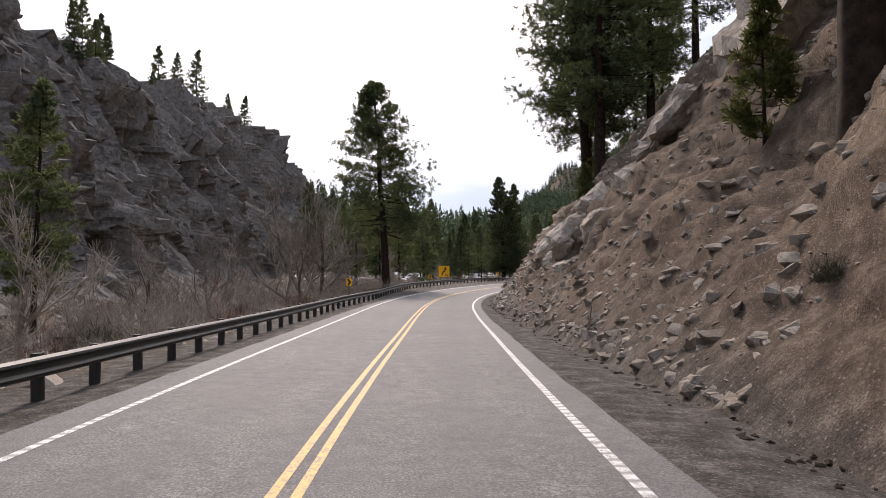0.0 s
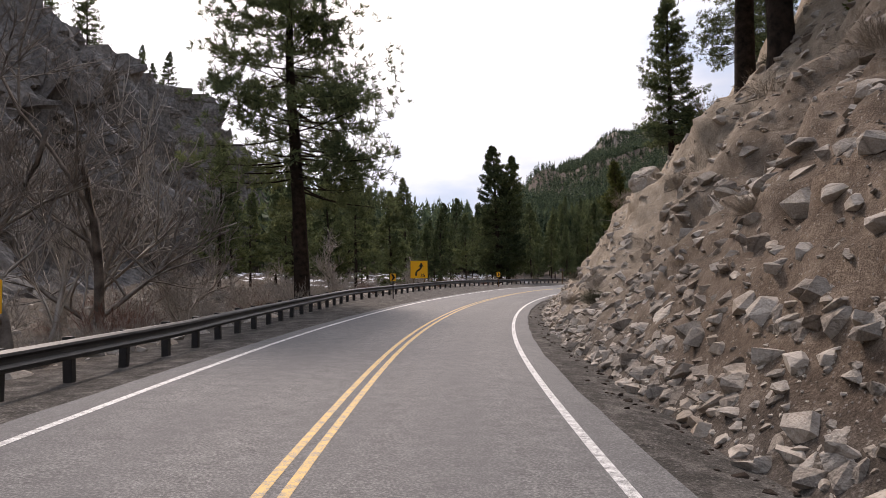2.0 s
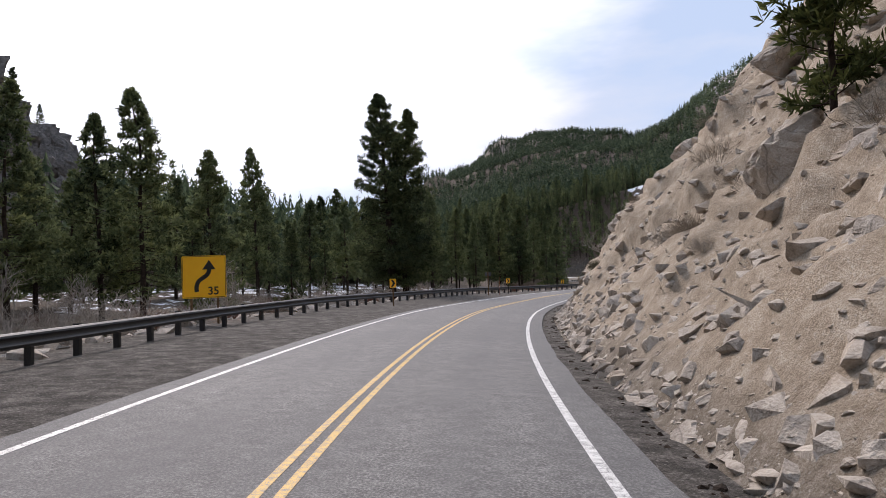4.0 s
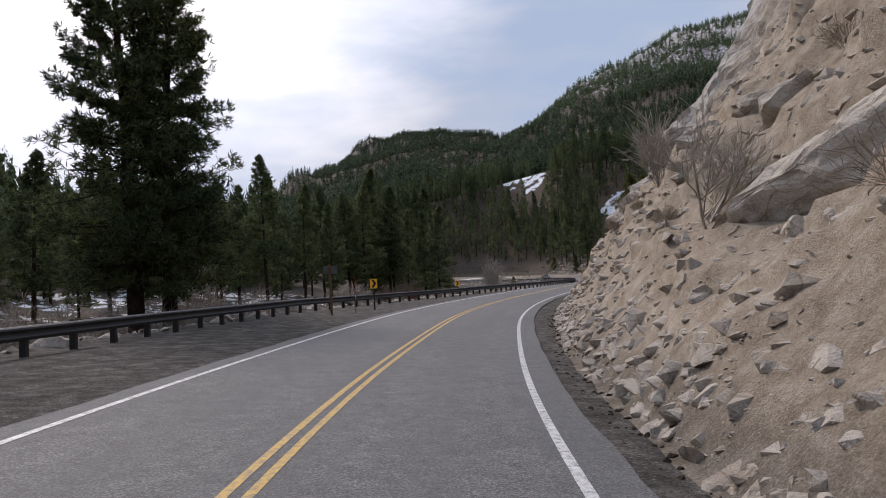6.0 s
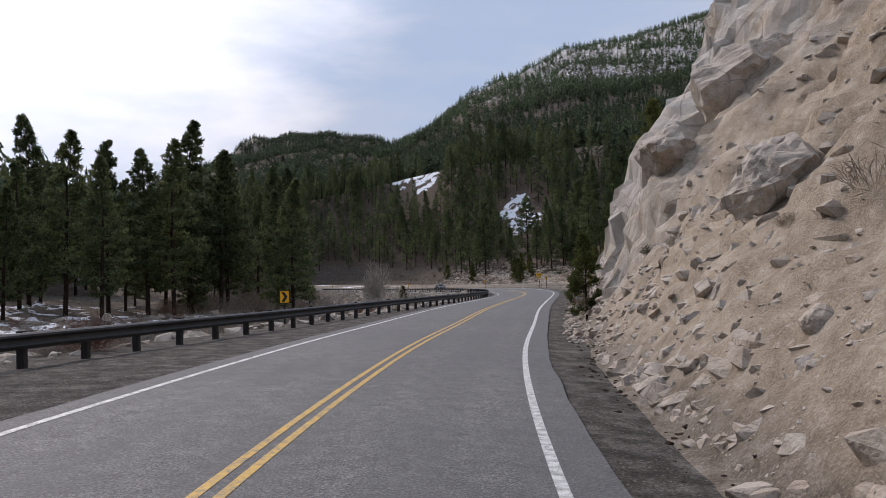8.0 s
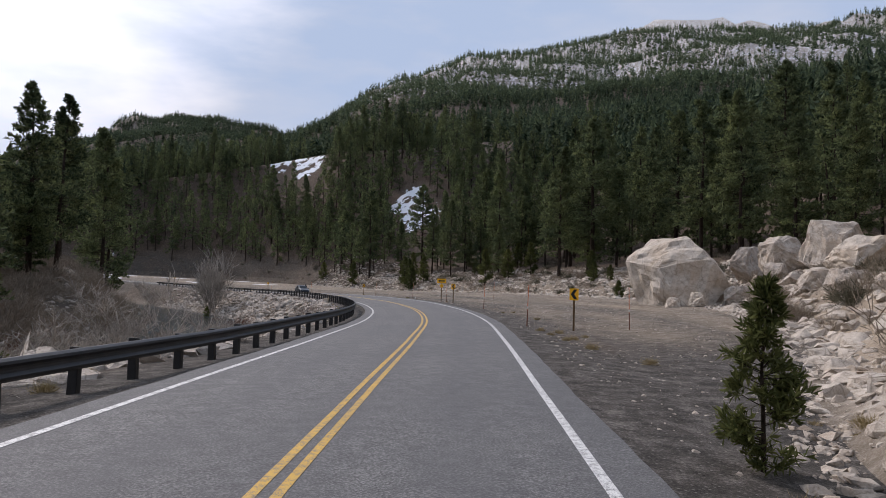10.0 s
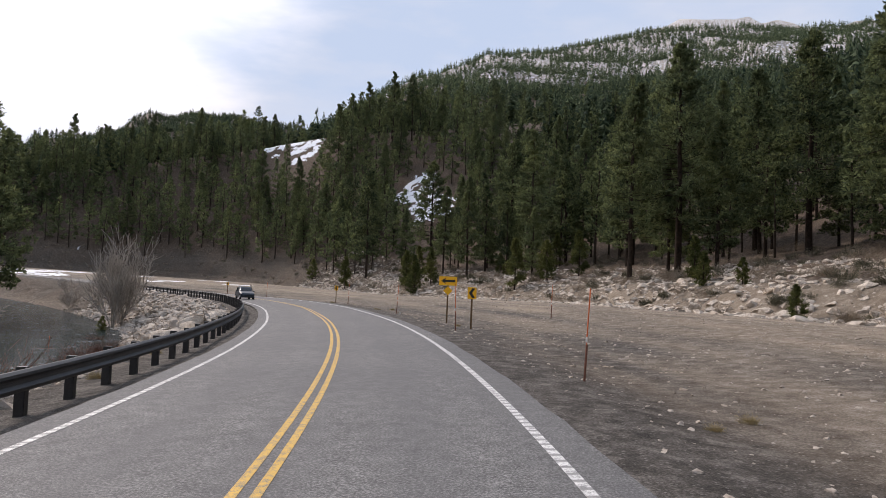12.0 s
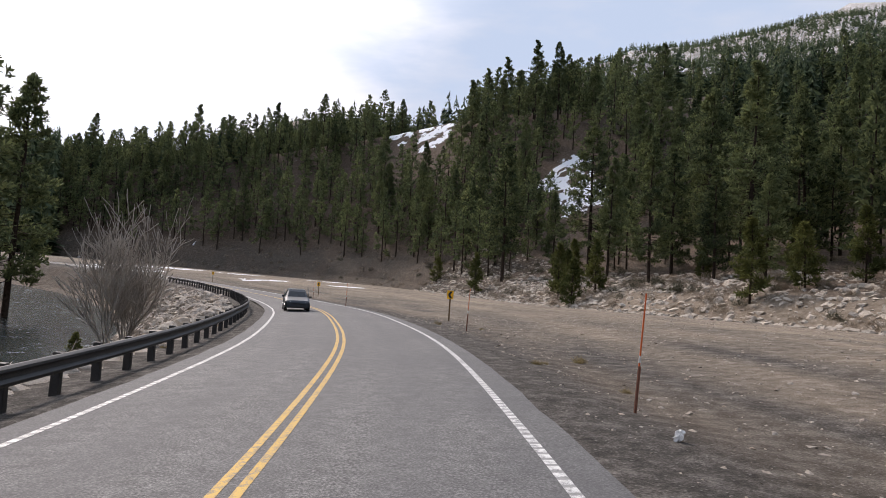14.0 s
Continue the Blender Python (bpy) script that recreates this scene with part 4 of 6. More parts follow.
def chevron_sign(x, y, tx, ty, right, h=2.15, mat=None, s=1.0, label=""):
    z = height(x, y)
    root = empty("chevron_sign", x, y, z, facing(x, y, tx, ty))
    w, t = 0.46 * s, 0.61 * s
    c = h - t / 2
    sign_post(root, h - 0.05, mat or m_post, 0.10, 0.09)
    board = part("board", plate(bmesh.new(), rounded(w, t, 0.03, 0, c), 0.0, 0.006), m_sign, root)
    k = 1 if right else -1
    pts = [(-0.16, 0.25), (0.0, 0.25), (0.17, 0.0), (0.0, -0.25), (-0.16, -0.25), (0.0, 0.0)]
    pts = [(a * k * s, c + b * s) for a, b in pts]
    part("chevron", plate(bmesh.new(), pts[::-k], -0.004, 0.003), m_black, board)
    part("sign_back", plate(bmesh.new(), rounded(w, t, 0.03, 0, c), 0.0065, 0.004), m_signback, board)
    return tagged(root, label or "yellow sign with black chevron on a weathered post", "road sign", "chevron signs in the bend")


chevron_sign(-7.3, 61.8, 0, 30, True, 2.1, None, 1.1)
chevron_sign(-0.4, 104.7, 1, 60, True, 2.0, m_darkpost)
chevron_sign(13.7, 148.2, 14, 118, True, 2.1, m_post, 1.1)
chevron_sign(34.0, 184.8, 27, 152, True, 2.1, m_darkpost, 1.05)
chevron_sign(55.1, 219.4, 48, 188, True, 2.1, m_darkpost, 1.1)
chevron_sign(101.2, 243.0, 82, 230, False, 2.3, None, 1.05)
chevron_sign(127.2, 282.6, 106, 258, False, 2.3, None, 1.05)
chevron_sign(148.6, 333.5, 122, 290, False, 2.2)
chevron_sign(159.0, 395, 126, 300, False, 2.2)
chevron_sign(152.3, 447, 136, 360, False, 2.2)


def curve_sign(x, y, tx, ty, w=1.75, lift=0.75):
    z = height(x, y)
    root = empty("curve_warning_sign", x, y, z, facing(x, y, tx, ty))
    c = lift + w / 2
    for off in (-w * 0.3, w * 0.3):
        part("post", box(bmesh.new(), off, 0.06, lift / 2 + 0.2, 0.10, 0.1, lift + 1.6, 0.006), m_post, root)
    board = part("board", plate(bmesh.new(), rounded(w, w, 0.08, 0, c), 0.0, 0.008), m_sign, root)
    for a, b, dx, dz in ((0, w / 2 - 0.035, w - 0.16, 0.022), (0, -w / 2 + 0.035, w - 0.16, 0.022), (w / 2 - 0.035, 0, 0.022, w - 0.16), (-w / 2 + 0.035, 0, 0.022, w - 0.16)):
        part("border", box(bmesh.new(), a, -0.003, c + b, dx, 0.004, dz), m_black, board)
    line = spline([(-0.30, -0.62), (-0.30, -0.38), (-0.20, -0.16), (0.10, 0.06), (0.20, 0.24), (0.20, 0.36)], 0.06)
    t = np.gradient(line, axis=0)
    t /= np.linalg.norm(t, axis=1, keepdims=True)
    nrm = np.stack([-t[:, 1], t[:, 0]], 1) * 0.085
    rows = np.concatenate([line + nrm, (line - nrm)[::-1]]) * (w / 1.75)
    part("arrow_stem", plate(bmesh.new(), [(a, c + b) for a, b in rows], -0.004, 0.003), m_black, board)
    tip = [(0.20, 0.70), (-0.06, 0.30), (0.46, 0.30)]
    part("arrow_head", plate(bmesh.new(), [(a * w / 1.75, c + b * w / 1.75) for a, b in tip], -0.004, 0.003), m_black, board)
    cu = bpy.data.curves.new("speed_number", "FONT")
    cu.body, cu.size, cu.extrude, cu.align_x = "35", 0.46 * w / 1.75, 0.002, "CENTER"
    cu.offset = 0.008
    cu.materials.append(m_black)
    ob = new("speed_number", cu)
    ob.parent = board
    ob.matrix_basis = pose(0.36 * w / 1.75, -0.005, c - 0.74 * w / 1.75, 90, 0, 0)
    return tagged(root, "large square yellow curve warning sign with black arrow", "road sign")


curve_sign(2.1, 130.0, 2.2, 65, 2.05, 1.25)


def arrow_sign(x, y, tx, ty):
    z = height(x, y)
    root = empty("arrow_sign", x, y, z, facing(x, y, tx, ty))
    sign_post(root, 3.1, m_post, 0.10, 0.10)
    c = 2.84
    board = part("board", plate(bmesh.new(), rounded(1.22, 0.61, 0.04, 0, c), 0.0, 0.006), m_sign, root)
    arrow = [(-0.47, 0.0), (-0.17, 0.21), (-0.19, 0.075), (0.47, 0.075), (0.47, -0.075), (-0.19, -0.075), (-0.17, -0.21)]
    part("arrow", plate(bmesh.new(), [(a, c + b) for a, b in arrow], -0.004, 0.003), m_black, board)
    part("sign_back", plate(bmesh.new(), rounded(1.22, 0.61, 0.04, 0, c), 0.0065, 0.004), m_signback, board)
    d = 0.31
    part("diamond_marker", plate(bmesh.new(), [(0, 2.18 - d), (d, 2.18), (0, 2.18 + d), (-d, 2.18)], 0.0, 0.006), m_sign, root, "yellow diamond marker")
    root.matrix_basis = root.matrix_basis @ Matrix.Scale(0.95, 4)
    return tagged(root, "yellow arrow sign above a small diamond marker on post", "road sign")


arrow_sign(130.4, 288.6, 110, 262)

# A sign seen from its back.
z = height(29.7, 179.0)
root = empty("sign_from_behind", 29.7, 179.0, z, 150)
sign_post(root, 2.9, m_post, 0.13, 0.10)
part("board", plate(bmesh.new(), rounded(0.82, 0.46, 0.03, 0, 2.62), -0.004, 0.006), m_signback, root, "dull grey back of the panel")
tagged(root, "dull grey sign panel seen from behind on dark post", "road sign")


def stake(x, y, h=2.1, low=0.9, lean=0.0, mat=None):
    z = height(x, y)
    root = empty("snow_stake", x, y, z)
    bm = box(bmesh.new(), 0, 0, low / 2 - 0.15, 0.055, 0.04, low + 0.3, 0.006)
    part("base_post", bm, mat or m_reddish, root)
    part("rod", tube(bmesh.new(), [(0, 0.012, low - 0.1), (0.004, 0.012, h)], [0.017, 0.015], 8), m_orange, root, "orange plastic rod")
    part("reflector_band", tube(bmesh.new(), [(0, 0.012, low + 0.06), (0, 0.012, low + 0.2)], [0.02, 0.02], 8), m_whiteband, root, "white reflective band")
    root.matrix_world = pose(x, y, z, lean, lean * 0.6, 0)
    return tagged(root, "orange snow stake on a rusty post in the gravel", "snow stake", "snow stakes along the shoulder")


for a, b, lean in ((31.6, 180.8, 1), (73.2, 214.8, -1), (100.0, 245.3, 1.5), (103.6, 241.1, -1), (115.2, 264.7, 2), (123.9, 280.0, -1.5), (133.8, 299.0, 2.5), (143.4, 322.0, 2),
                   (147.6, 352, 1), (155, 385, 1), (137.1, 285.7, 1), (-12.8, 42.3, 1), (115.0, 329.4, 1.5)):
    stake(a, b, 2.3 if a > -5 else 3.2, lean=lean)


# ---- the oncoming car, stopped here in its lane ----
def car(x, y, z, turn):
    root = empty("car", x, y, z, turn)
    m_paint, n, l, b = material("dark_blue_car_paint", 0.3, 0.3)
    l.new(ramp(n, l, noise_at(n, l, place(n), 6.0), [(0.3, (0.020, 0.030, 0.042)), (0.7, (0.035, 0.048, 0.062))]), b.inputs["Base Color"])
    m_glass, n, l, b = material("car_glass", 0.05)
    l.new(ramp(n, l, noise_at(n, l, place(n), 3.0), [(0.3, (0.015, 0.018, 0.02)), (0.7, (0.03, 0.034, 0.036))]), b.inputs["Base Color"])
    m_lamp = simple("headlight_lens", (0.55, 0.57, 0.6), (0.75, 0.77, 0.8), 8, 0.15, 0, 0)
    m_tyre = simple("tyre_rubber", (0.012, 0.012, 0.012), (0.03, 0.03, 0.03), 8, 0.9, 0, 0)
    m_rim = simple("alloy_rim", (0.3, 0.3, 0.31), (0.5, 0.5, 0.51), 8, 0.3, 0.8, 0)
    # cross-sections along the car's length (front at -y): y, half width, bottom, shoulder, top, top half width
    sect = [(-2.25, 0.70, 0.34, 0.62, 0.66, 0.55), (-2.1, 0.86, 0.26, 0.74, 0.82, 0.70), (-1.3, 0.91, 0.24, 0.90, 0.98, 0.74), (-0.95, 0.92, 0.24, 0.96, 1.06, 0.74), (-0.15, 0.93, 0.24, 1.0, 1.60, 0.62),
            (0.9, 0.93, 0.24, 1.02, 1.66, 0.62), (1.75, 0.92, 0.26, 1.02, 1.55, 0.60), (2.2, 0.88, 0.30, 0.98, 1.06, 0.68), (2.28, 0.80, 0.36, 0.85, 0.9, 0.62)]
    bm = bmesh.new()
    rings = []
    for yy, w, lo, sh, top, tw in sect:
        rings.append([bm.verts.new(p) for p in ((-w * 0.9, yy, lo), (-w, yy, lo + 0.15), (-w, yy, sh), (-tw, yy, top), (tw, yy, top), (w, yy, sh), (w, yy, lo + 0.15), (w * 0.9, yy, lo))])
    for a, c in zip(rings, rings[1:]):
        for k in range(8):
            bm.faces.new((a[k], a[(k + 1) % 8], c[(k + 1) % 8], c[k]))
    bm.faces.new(rings[0][::-1])
    bm.faces.new(rings[-1])
    bmesh.ops.recalc_face_normals(bm, faces=bm.faces)
    bmesh.ops.bevel(bm, geom=list(bm.edges), offset=0.035, segments=2, affect="EDGES")
    part("body", bm, m_paint, root)
    part("windscreen", plate(bmesh.new(), [(-0.66, 0), (0.66, 0), (0.56, 0.62), (-0.56, 0.62)], 0, 0.02), m_glass, root).matrix_basis = pose(0, -0.96, 1.07, -52, 0, 0)
    for k in (-1, 1):
        o = part("side_window", plate(bmesh.new(), [(-0.85, 0), (1.3, 0), (1.1, 0.46), (-0.2, 0.48)], 0, 0.02), m_glass, root)
        o.matrix_basis = pose(k * 0.905, 0.2, 1.06, 0, -k * 28, 90)
        o = part("headlight", box(bmesh.new(), 0, 0, 0, 0.34, 0.12, 0.15, 0.04), m_lamp, root, "clear headlight lens")
        o.matrix_basis = pose(k * 0.62, -2.13, 0.68, 0, 0, k * 14)
        o = part("door_mirror", box(bmesh.new(), k * 1.02, -0.62, 1.08, 0.2, 0.1, 0.14, 0.03), m_paint, root)
        for yy in (-1.42, 1.38):
            wheel = part("wheel", tube(bmesh.new(), [(k * 0.72, yy, 0.33), (k * 0.93, yy, 0.33)], [0.33, 0.33], 20), m_tyre, root)
            part("rim", tube(bmesh.new(), [(k * 0.90, yy, 0.33), (k * 0.945, yy, 0.33)], [0.21, 0.19], 14), m_rim, wheel)
    part("grille", box(bmesh.new(), 0, -2.22, 0.56, 0.9, 0.06, 0.16, 0.02), m_black, root)
    part("bumper_vent", box(bmesh.new(), 0, -2.16, 0.36, 1.2, 0.12, 0.12, 0.02), m_black, root)
    return tagged(root, "dark blue passenger van on the oncoming lane", "car")


cs = 370.0
k = int(cs + S0)
cx, cy, cz = on_road(cs, -1.95)
car(float(cx), float(cy), float(cz + bank(cs, -1.95)), math.degrees(math.atan2(tangent[k, 1], tangent[k, 0])) - 90)


# ---- rocks ----
def rock_object(name, me, x, y, z, scale, turn, tilt, roll):
    ob = new(name, me)
    ob.matrix_basis = Matrix.Translation((x, y, z)) @ Euler((radians(tilt), radians(roll), radians(turn))).to_matrix().to_4x4() @ Matrix.Diagonal((*scale, 1))
    return ob


def rock_set(prefix, mat, seeds, flats, square=0.0, pts=16):
    """Weathered stones: hulls with worn edges and an uneven skin."""
    out = []
    for sd, fl in zip(seeds, flats):
        bm = rock_mesh(sd, pts, fl, square)
        bmesh.ops.bevel(bm, geom=list(bm.edges), offset=0.05, segments=1, affect="EDGES")
        bmesh.ops.triangulate(bm, faces=bm.faces)
        bmesh.ops.subdivide_edges(bm, edges=[e for e in bm.edges if e.calc_length() > 0.12], cuts=1)
        bmesh.ops.triangulate(bm, faces=bm.faces)
        bm.normal_update()
        for v in bm.verts:
            v.co += v.normal * (0.055 * noise.fractal(v.co * 3.2 + Vector((sd, 0, sd)), 0.8, 2.0, 3))
        me = bpy.data.meshes.new(prefix)
        bm.to_mesh(me)
        bm.free()
        me.materials.append(mat)
        out.append(me)
    return out


ROCKS_G = rock_set("granite_boulder", m_granite, range(10, 18), (0.6, 0.8, 0.7, 0.95, 0.5, 0.8, 0.65, 0.75), 0.35)
ROCKS_D = rock_set("grey_boulder", m_greyrock, range(30, 38), (0.5, 0.7, 0.6, 0.85, 0.45, 0.7, 0.6, 0.5), 0.3)
rng = np.random.RandomState(77)


def detailed_rock(name, seed, scale, mat, square=0.5, rough=0.10, cuts=2, pts=22):
    """A large rock: a hull broken up by finer facets and cracks."""
    bm = rock_mesh(seed, pts, 1.0, square)
    bmesh.ops.scale(bm, vec=scale, verts=bm.verts)
    bmesh.ops.subdivide_edges(bm, edges=bm.edges, cuts=cuts, use_grid_fill=True)
    bmesh.ops.subdivide_edges(bm, edges=bm.edges, cuts=1, use_grid_fill=True)
    bmesh.ops.triangulate(bm, faces=bm.faces)
    size = max(scale)
    bm.normal_update()
    for v in bm.verts:
        p = v.co / (0.16 * size) + Vector((seed, seed, 0))
        q = noise.cell_vector(v.co / (0.22 * size) + Vector((seed * 3.1, 0, 0)))
        crack = abs(noise.noise(v.co / (0.25 * size) + Vector((0, seed, 7))))
        v.co += v.normal * size * rough * (0.5 * noise.fractal(p, 0.8, 2.0, 4) + 0.35 * (q.x - 0.5) - 0.35 * max(0, 0.10 - crack) / 0.10)
    me = bpy.data.meshes.new(name)
    bm.to_mesh(me)
    bm.free()
    me.materials.append(mat)
    return new(name, me)


def uphill(x, y, reach=2.0):
    """Direction of the steepest rise, in degrees, and its slope in degrees."""
    gx, gy = (height(x + reach, y) - height(x - reach, y)) / (2 * reach), (height(x, y + reach) - height(x, y - reach)) / (2 * reach)
    return math.degrees(math.atan2(gy, gx)), math.degrees(math.atan(math.hypot(gx, gy)))


def big_rock(x, y, dz, scale, seed, mat, label, turn=0, lay=1.0, square=0.5, rough=0.10, name="rock_outcrop"):
    """A rock bedded in the slope: its x runs uphill, its z out of the slope."""
    ob = detailed_rock(name, seed, scale, mat, square, rough)
    way, steep = uphill(x, y)
    ob.matrix_basis = pose(x, y, height(x, y) + dz, 0, -min(steep, 62) * lay, way) @ pose(0, 0, 0, 0, 0, turn)
    return tagged(ob, label, "rock")


LABEL_OUT = "grey weathered granite outcrop rising from the stony hillside"
# The dome above the first slope, and the stacked ledges beside the road.
big_rock(20.17, 36.02, 0.81, (14.85, 13.5, 7.43), 3, m_greyrock, LABEL_OUT, 10)
big_rock(22.3, 45.5, 0.41, (12.15, 10.8, 5.67), 9, m_greyrock, LABEL_OUT, 40)
big_rock(15.43, 44.31, 0, (5.4, 8.1, 2.97), 4, m_greyrock, LABEL_OUT, 20)
big_rock(24.24, 27.52, 0.41, (12.15, 10.8, 6.21), 5, m_greyrock, LABEL_OUT, 60)
for a, b, dz, sc, sd, tu in ((9.82, 48.63, 0, (4.05, 2.97, 2.29), 11, 20), (9.35, 52.74, 0, (2.7, 3.24, 2.03), 12, 60), (11.7, 49.93, 0.14, (4.59, 4.59, 2.97), 13, 0), (10.93, 44.45, 0.14, (3.78, 3.24, 2.43), 14, 35),
                             (8.52, 50.05, 0, (1.89, 1.76, 1.62), 15, 10), (12.52, 55.26, 0, (3.24, 3.51, 2.16), 16, 70), (8.69, 45.91, 0, (2.03, 1.62, 1.62), 17, 50), (8.19, 51.43, 0, (1.35, 1.49, 1.35), 18, 0),
                             (13.98, 47.12, 0.14, (4.05, 4.05, 2.43), 19, 15), (10.17, 55.39, 0, (1.76, 2.03, 1.35), 20, 40)):
    big_rock(a, b, dz - 0.45, sc, sd, m_granite, "pale cracked granite ledge at the foot of the slope", tu, 0.8, 0.7, 0.08, "granite_ledge")
# The big tumbled boulders on the sandy slope.
for a, b, dz, sc, sd, tu, lay in ((33.82, 149.88, 0.41, (5.94, 2.97, 2.03), 21, -35, 0.9), (35.93, 147.4, 0.54, (3.65, 3.1, 2.7), 22, 20, 0.6), (32.89, 141.64, 0.41, (2.56, 2.16, 2.03), 23, 50, 0.4), (35.65, 141.85, 0.54, (2.97, 4.05, 1.89), 24, 0, 0.6),
                                  (28.34, 140.69, 0.14, (1.35, 1.35, 1.22), 25, 0, 0.3), (26.47, 134.17, 0.41, (2.56, 2.7, 2.03), 26, 30, 0.5), (53.93, 176.86, 0.81, (4.32, 4.05, 3.51), 27, 20, 0.5), (51.73, 178.32, 0.27, (2.16, 2.29, 1.89), 28, 60, 0.5),
                                  (47.48, 174.73, 0.14, (1.76, 1.62, 1.49), 29, 10, 0.5), (68.71, 198.7, 0.54, (4.86, 5.4, 2.97), 41, 30, 0.5), (65.25, 199.79, 0.14, (3.24, 3.51, 2.16), 42, 0, 0.6), (45.5, 171.24, 0.14, (1.76, 2.03, 1.62), 43, 0, 0.5),
                                  (12.9, 83.43, 0.27, (1.62, 1.76, 1.35), 44, 20, 0.5), (14.32, 87.26, 0.27, (1.62, 2.03, 1.08), 45, 40, 0.5), (15.52, 85.68, 0.27, (1.22, 1.62, 1.22), 46, 0, 0.4), (14.87, 96.76, 0.14, (1.76, 2.16, 0.94), 47, -20, 0.8),
                                  (18.79, 109.69, 0.54, (2.43, 2.43, 1.76), 48, 20, 0.6), (26.37, 118.57, 0.54, (2.97, 2.97, 2.03), 49, 20, 0.6), (40.13, 155.74, 0.27, (2.43, 2.03, 1.49), 64, 10, 0.6), (42.24, 162.38, 0.27, (2.03, 2.43, 1.35), 65, 50, 0.6),
                                  (38.84, 148.86, 0.41, (3.51, 2.7, 2.16), 66, 80, 0.6), (49.76, 168.68, 0.27, (2.7, 2.16, 1.76), 67, 0, 0.6), (59.71, 182.3, 0.54, (4.05, 3.51, 2.7), 68, 0, 0.6), (57.98, 190.14, 0.27, (2.97, 2.7, 2.03), 69, 40, 0.6)):
    big_rock(a, b, dz, sc, sd, m_granite, "pale angular granite boulder lodged in the sandy slope", tu, lay, 0.45, 0.07, "granite_boulder")
# The house-sized boulder in the turnout with its companions.
big_rock(129.4, 252.3, 2.3, (10.2, 7.8, 8.2), 70, m_granite, "house-sized pale boulder with a flat pinkish top", -60, 0.0, 0.85, 0.05, "giant_boulder")
for a, b, dz, sc, sd, tu in ((127.63, 247.32, 0.41, (2.43, 2.03, 2.16), 71, 0), (124.96, 249.19, 0.41, (1.76, 1.62, 1.89), 72, 20), (130.3, 245.44, 0.54, (2.7, 2.16, 2.43), 73, 50), (123.05, 250.53, 0.27, (1.35, 1.22, 1.22), 74, 0), (134.4, 246.53, 1.35, (5.67, 4.05, 4.59), 75, 20),
                             (126.44, 242.32, 0.27, (2.16, 1.89, 1.62), 76, 10), (133.02, 241.8, 1.62, (5.94, 4.86, 5.13), 77, 30), (139.13, 251.78, 1.35, (4.59, 4.05, 4.05), 78, 60), (119.51, 237.66, 0.41, (2.56, 2.29, 2.03), 79, 0), (125.19, 237.27, 1.08, (4.05, 3.51, 3.51), 80, 45),
                             (115.67, 234.6, 0.41, (2.7, 2.97, 2.16), 81, 0), (142.2, 258.63, 0.54, (2.7, 2.43, 1.89), 82, 30), (117.92, 240.88, 0.14, (1.22, 1.08, 1.08), 84, 10)):
    big_rock(a, b, dz, sc, sd, m_granite, "pale angular boulder tumbled beside the gravel turnout", tu, 0.2, 0.5, 0.07, "turnout_boulder")

m_scrap = simple("white_plastic", (0.62, 0.62, 0.6), (0.85, 0.85, 0.84), 9.0, 0.5, 0, 0.3)
ob = detailed_rock("plastic_scrap", 90, (0.2, 0.13, 0.26), m_scrap, 0.1, 0.3)
ob.matrix_basis = pose(132.4, 296.6, height(132.4, 296.6) + 0.08, 10, 0, 30)
tagged(ob, "crumpled white plastic scrap lying on the gravel", "litter")

# Loose boulders on the slopes and river stones, one by one.
ktoe = np.arange(len(TOE))


def on_hill(a, d):
    return (float(np.interp(a, ktoe, TOE[:, 0]) + d * np.interp(a, ktoe, TOE_RIGHT[:, 0])), float(np.interp(a, ktoe, TOE[:, 1]) + d * np.interp(a, ktoe, TOE_RIGHT[:, 1])))


for i in range(290):
    a, d = rng.uniform(106, T_CLIFF - 28), 0.8 + 26 * rng.rand() ** 1.5
    x, y = on_hill(a, d)
    early = a < 148 + 25 * rng.rand()
    me = (ROCKS_D if early else ROCKS_G)[rng.randint(8)]
    r = rng.uniform(0.5, 1.1) * (1 + 1.1 * (rng.rand() < 0.22) * (d > 4))
    ob = rock_object("hillside_boulder", me, x, y, height(x, y) - 0.30 * r, (r * rng.uniform(0.8, 1.3), r * rng.uniform(0.8, 1.4), r), rng.rand() * 360, rng.uniform(-25, 25), rng.uniform(10, 45))
    tagged(ob, "lichened grey boulder half sunk in the slope" if early else "pale granite boulder half sunk in the slope", "boulder", "boulders on the hillside")
for i in range(210):
    a, d = rng.uniform(T_CLIFF + 10, T_BOULDER + 154), 0.8 + 17 * rng.rand()
    x, y = on_hill(a, d)
    r = rng.uniform(0.4, 1.25)
    ob = rock_object("bank_boulder", ROCKS_G[rng.randint(8)], x, y, height(x, y) + 0.1 * r, (r * 1.2, r, r), rng.rand() * 360, rng.uniform(-20, 20), rng.uniform(-20, 20))
    tagged(ob, "pale granite boulder on the brushy bank", "boulder", "boulders on the bank")
for i in range(330):
    s_ = rng.uniform(231, 420)
    n_ = float(rail_at(s_)) - (2.2 + 8.4 * rng.rand() if i < 270 else rng.uniform(27, 38))
    x, y, _ = on_road(s_, n_)
    r = rng.uniform(0.45, 1.7)
    ob = rock_object("river_boulder", ROCKS_G[rng.randint(8)], float(x), float(y), height(float(x), float(y)) + 0.12 * r, (r * 1.25, r, r), rng.rand() * 360, rng.uniform(-20, 20), rng.uniform(-20, 20))
    tagged(ob, "pale granite boulder on the river bank", "boulder", "boulders of the river bank")

STONES = [stone_arrays(100 + i) for i in range(10)]


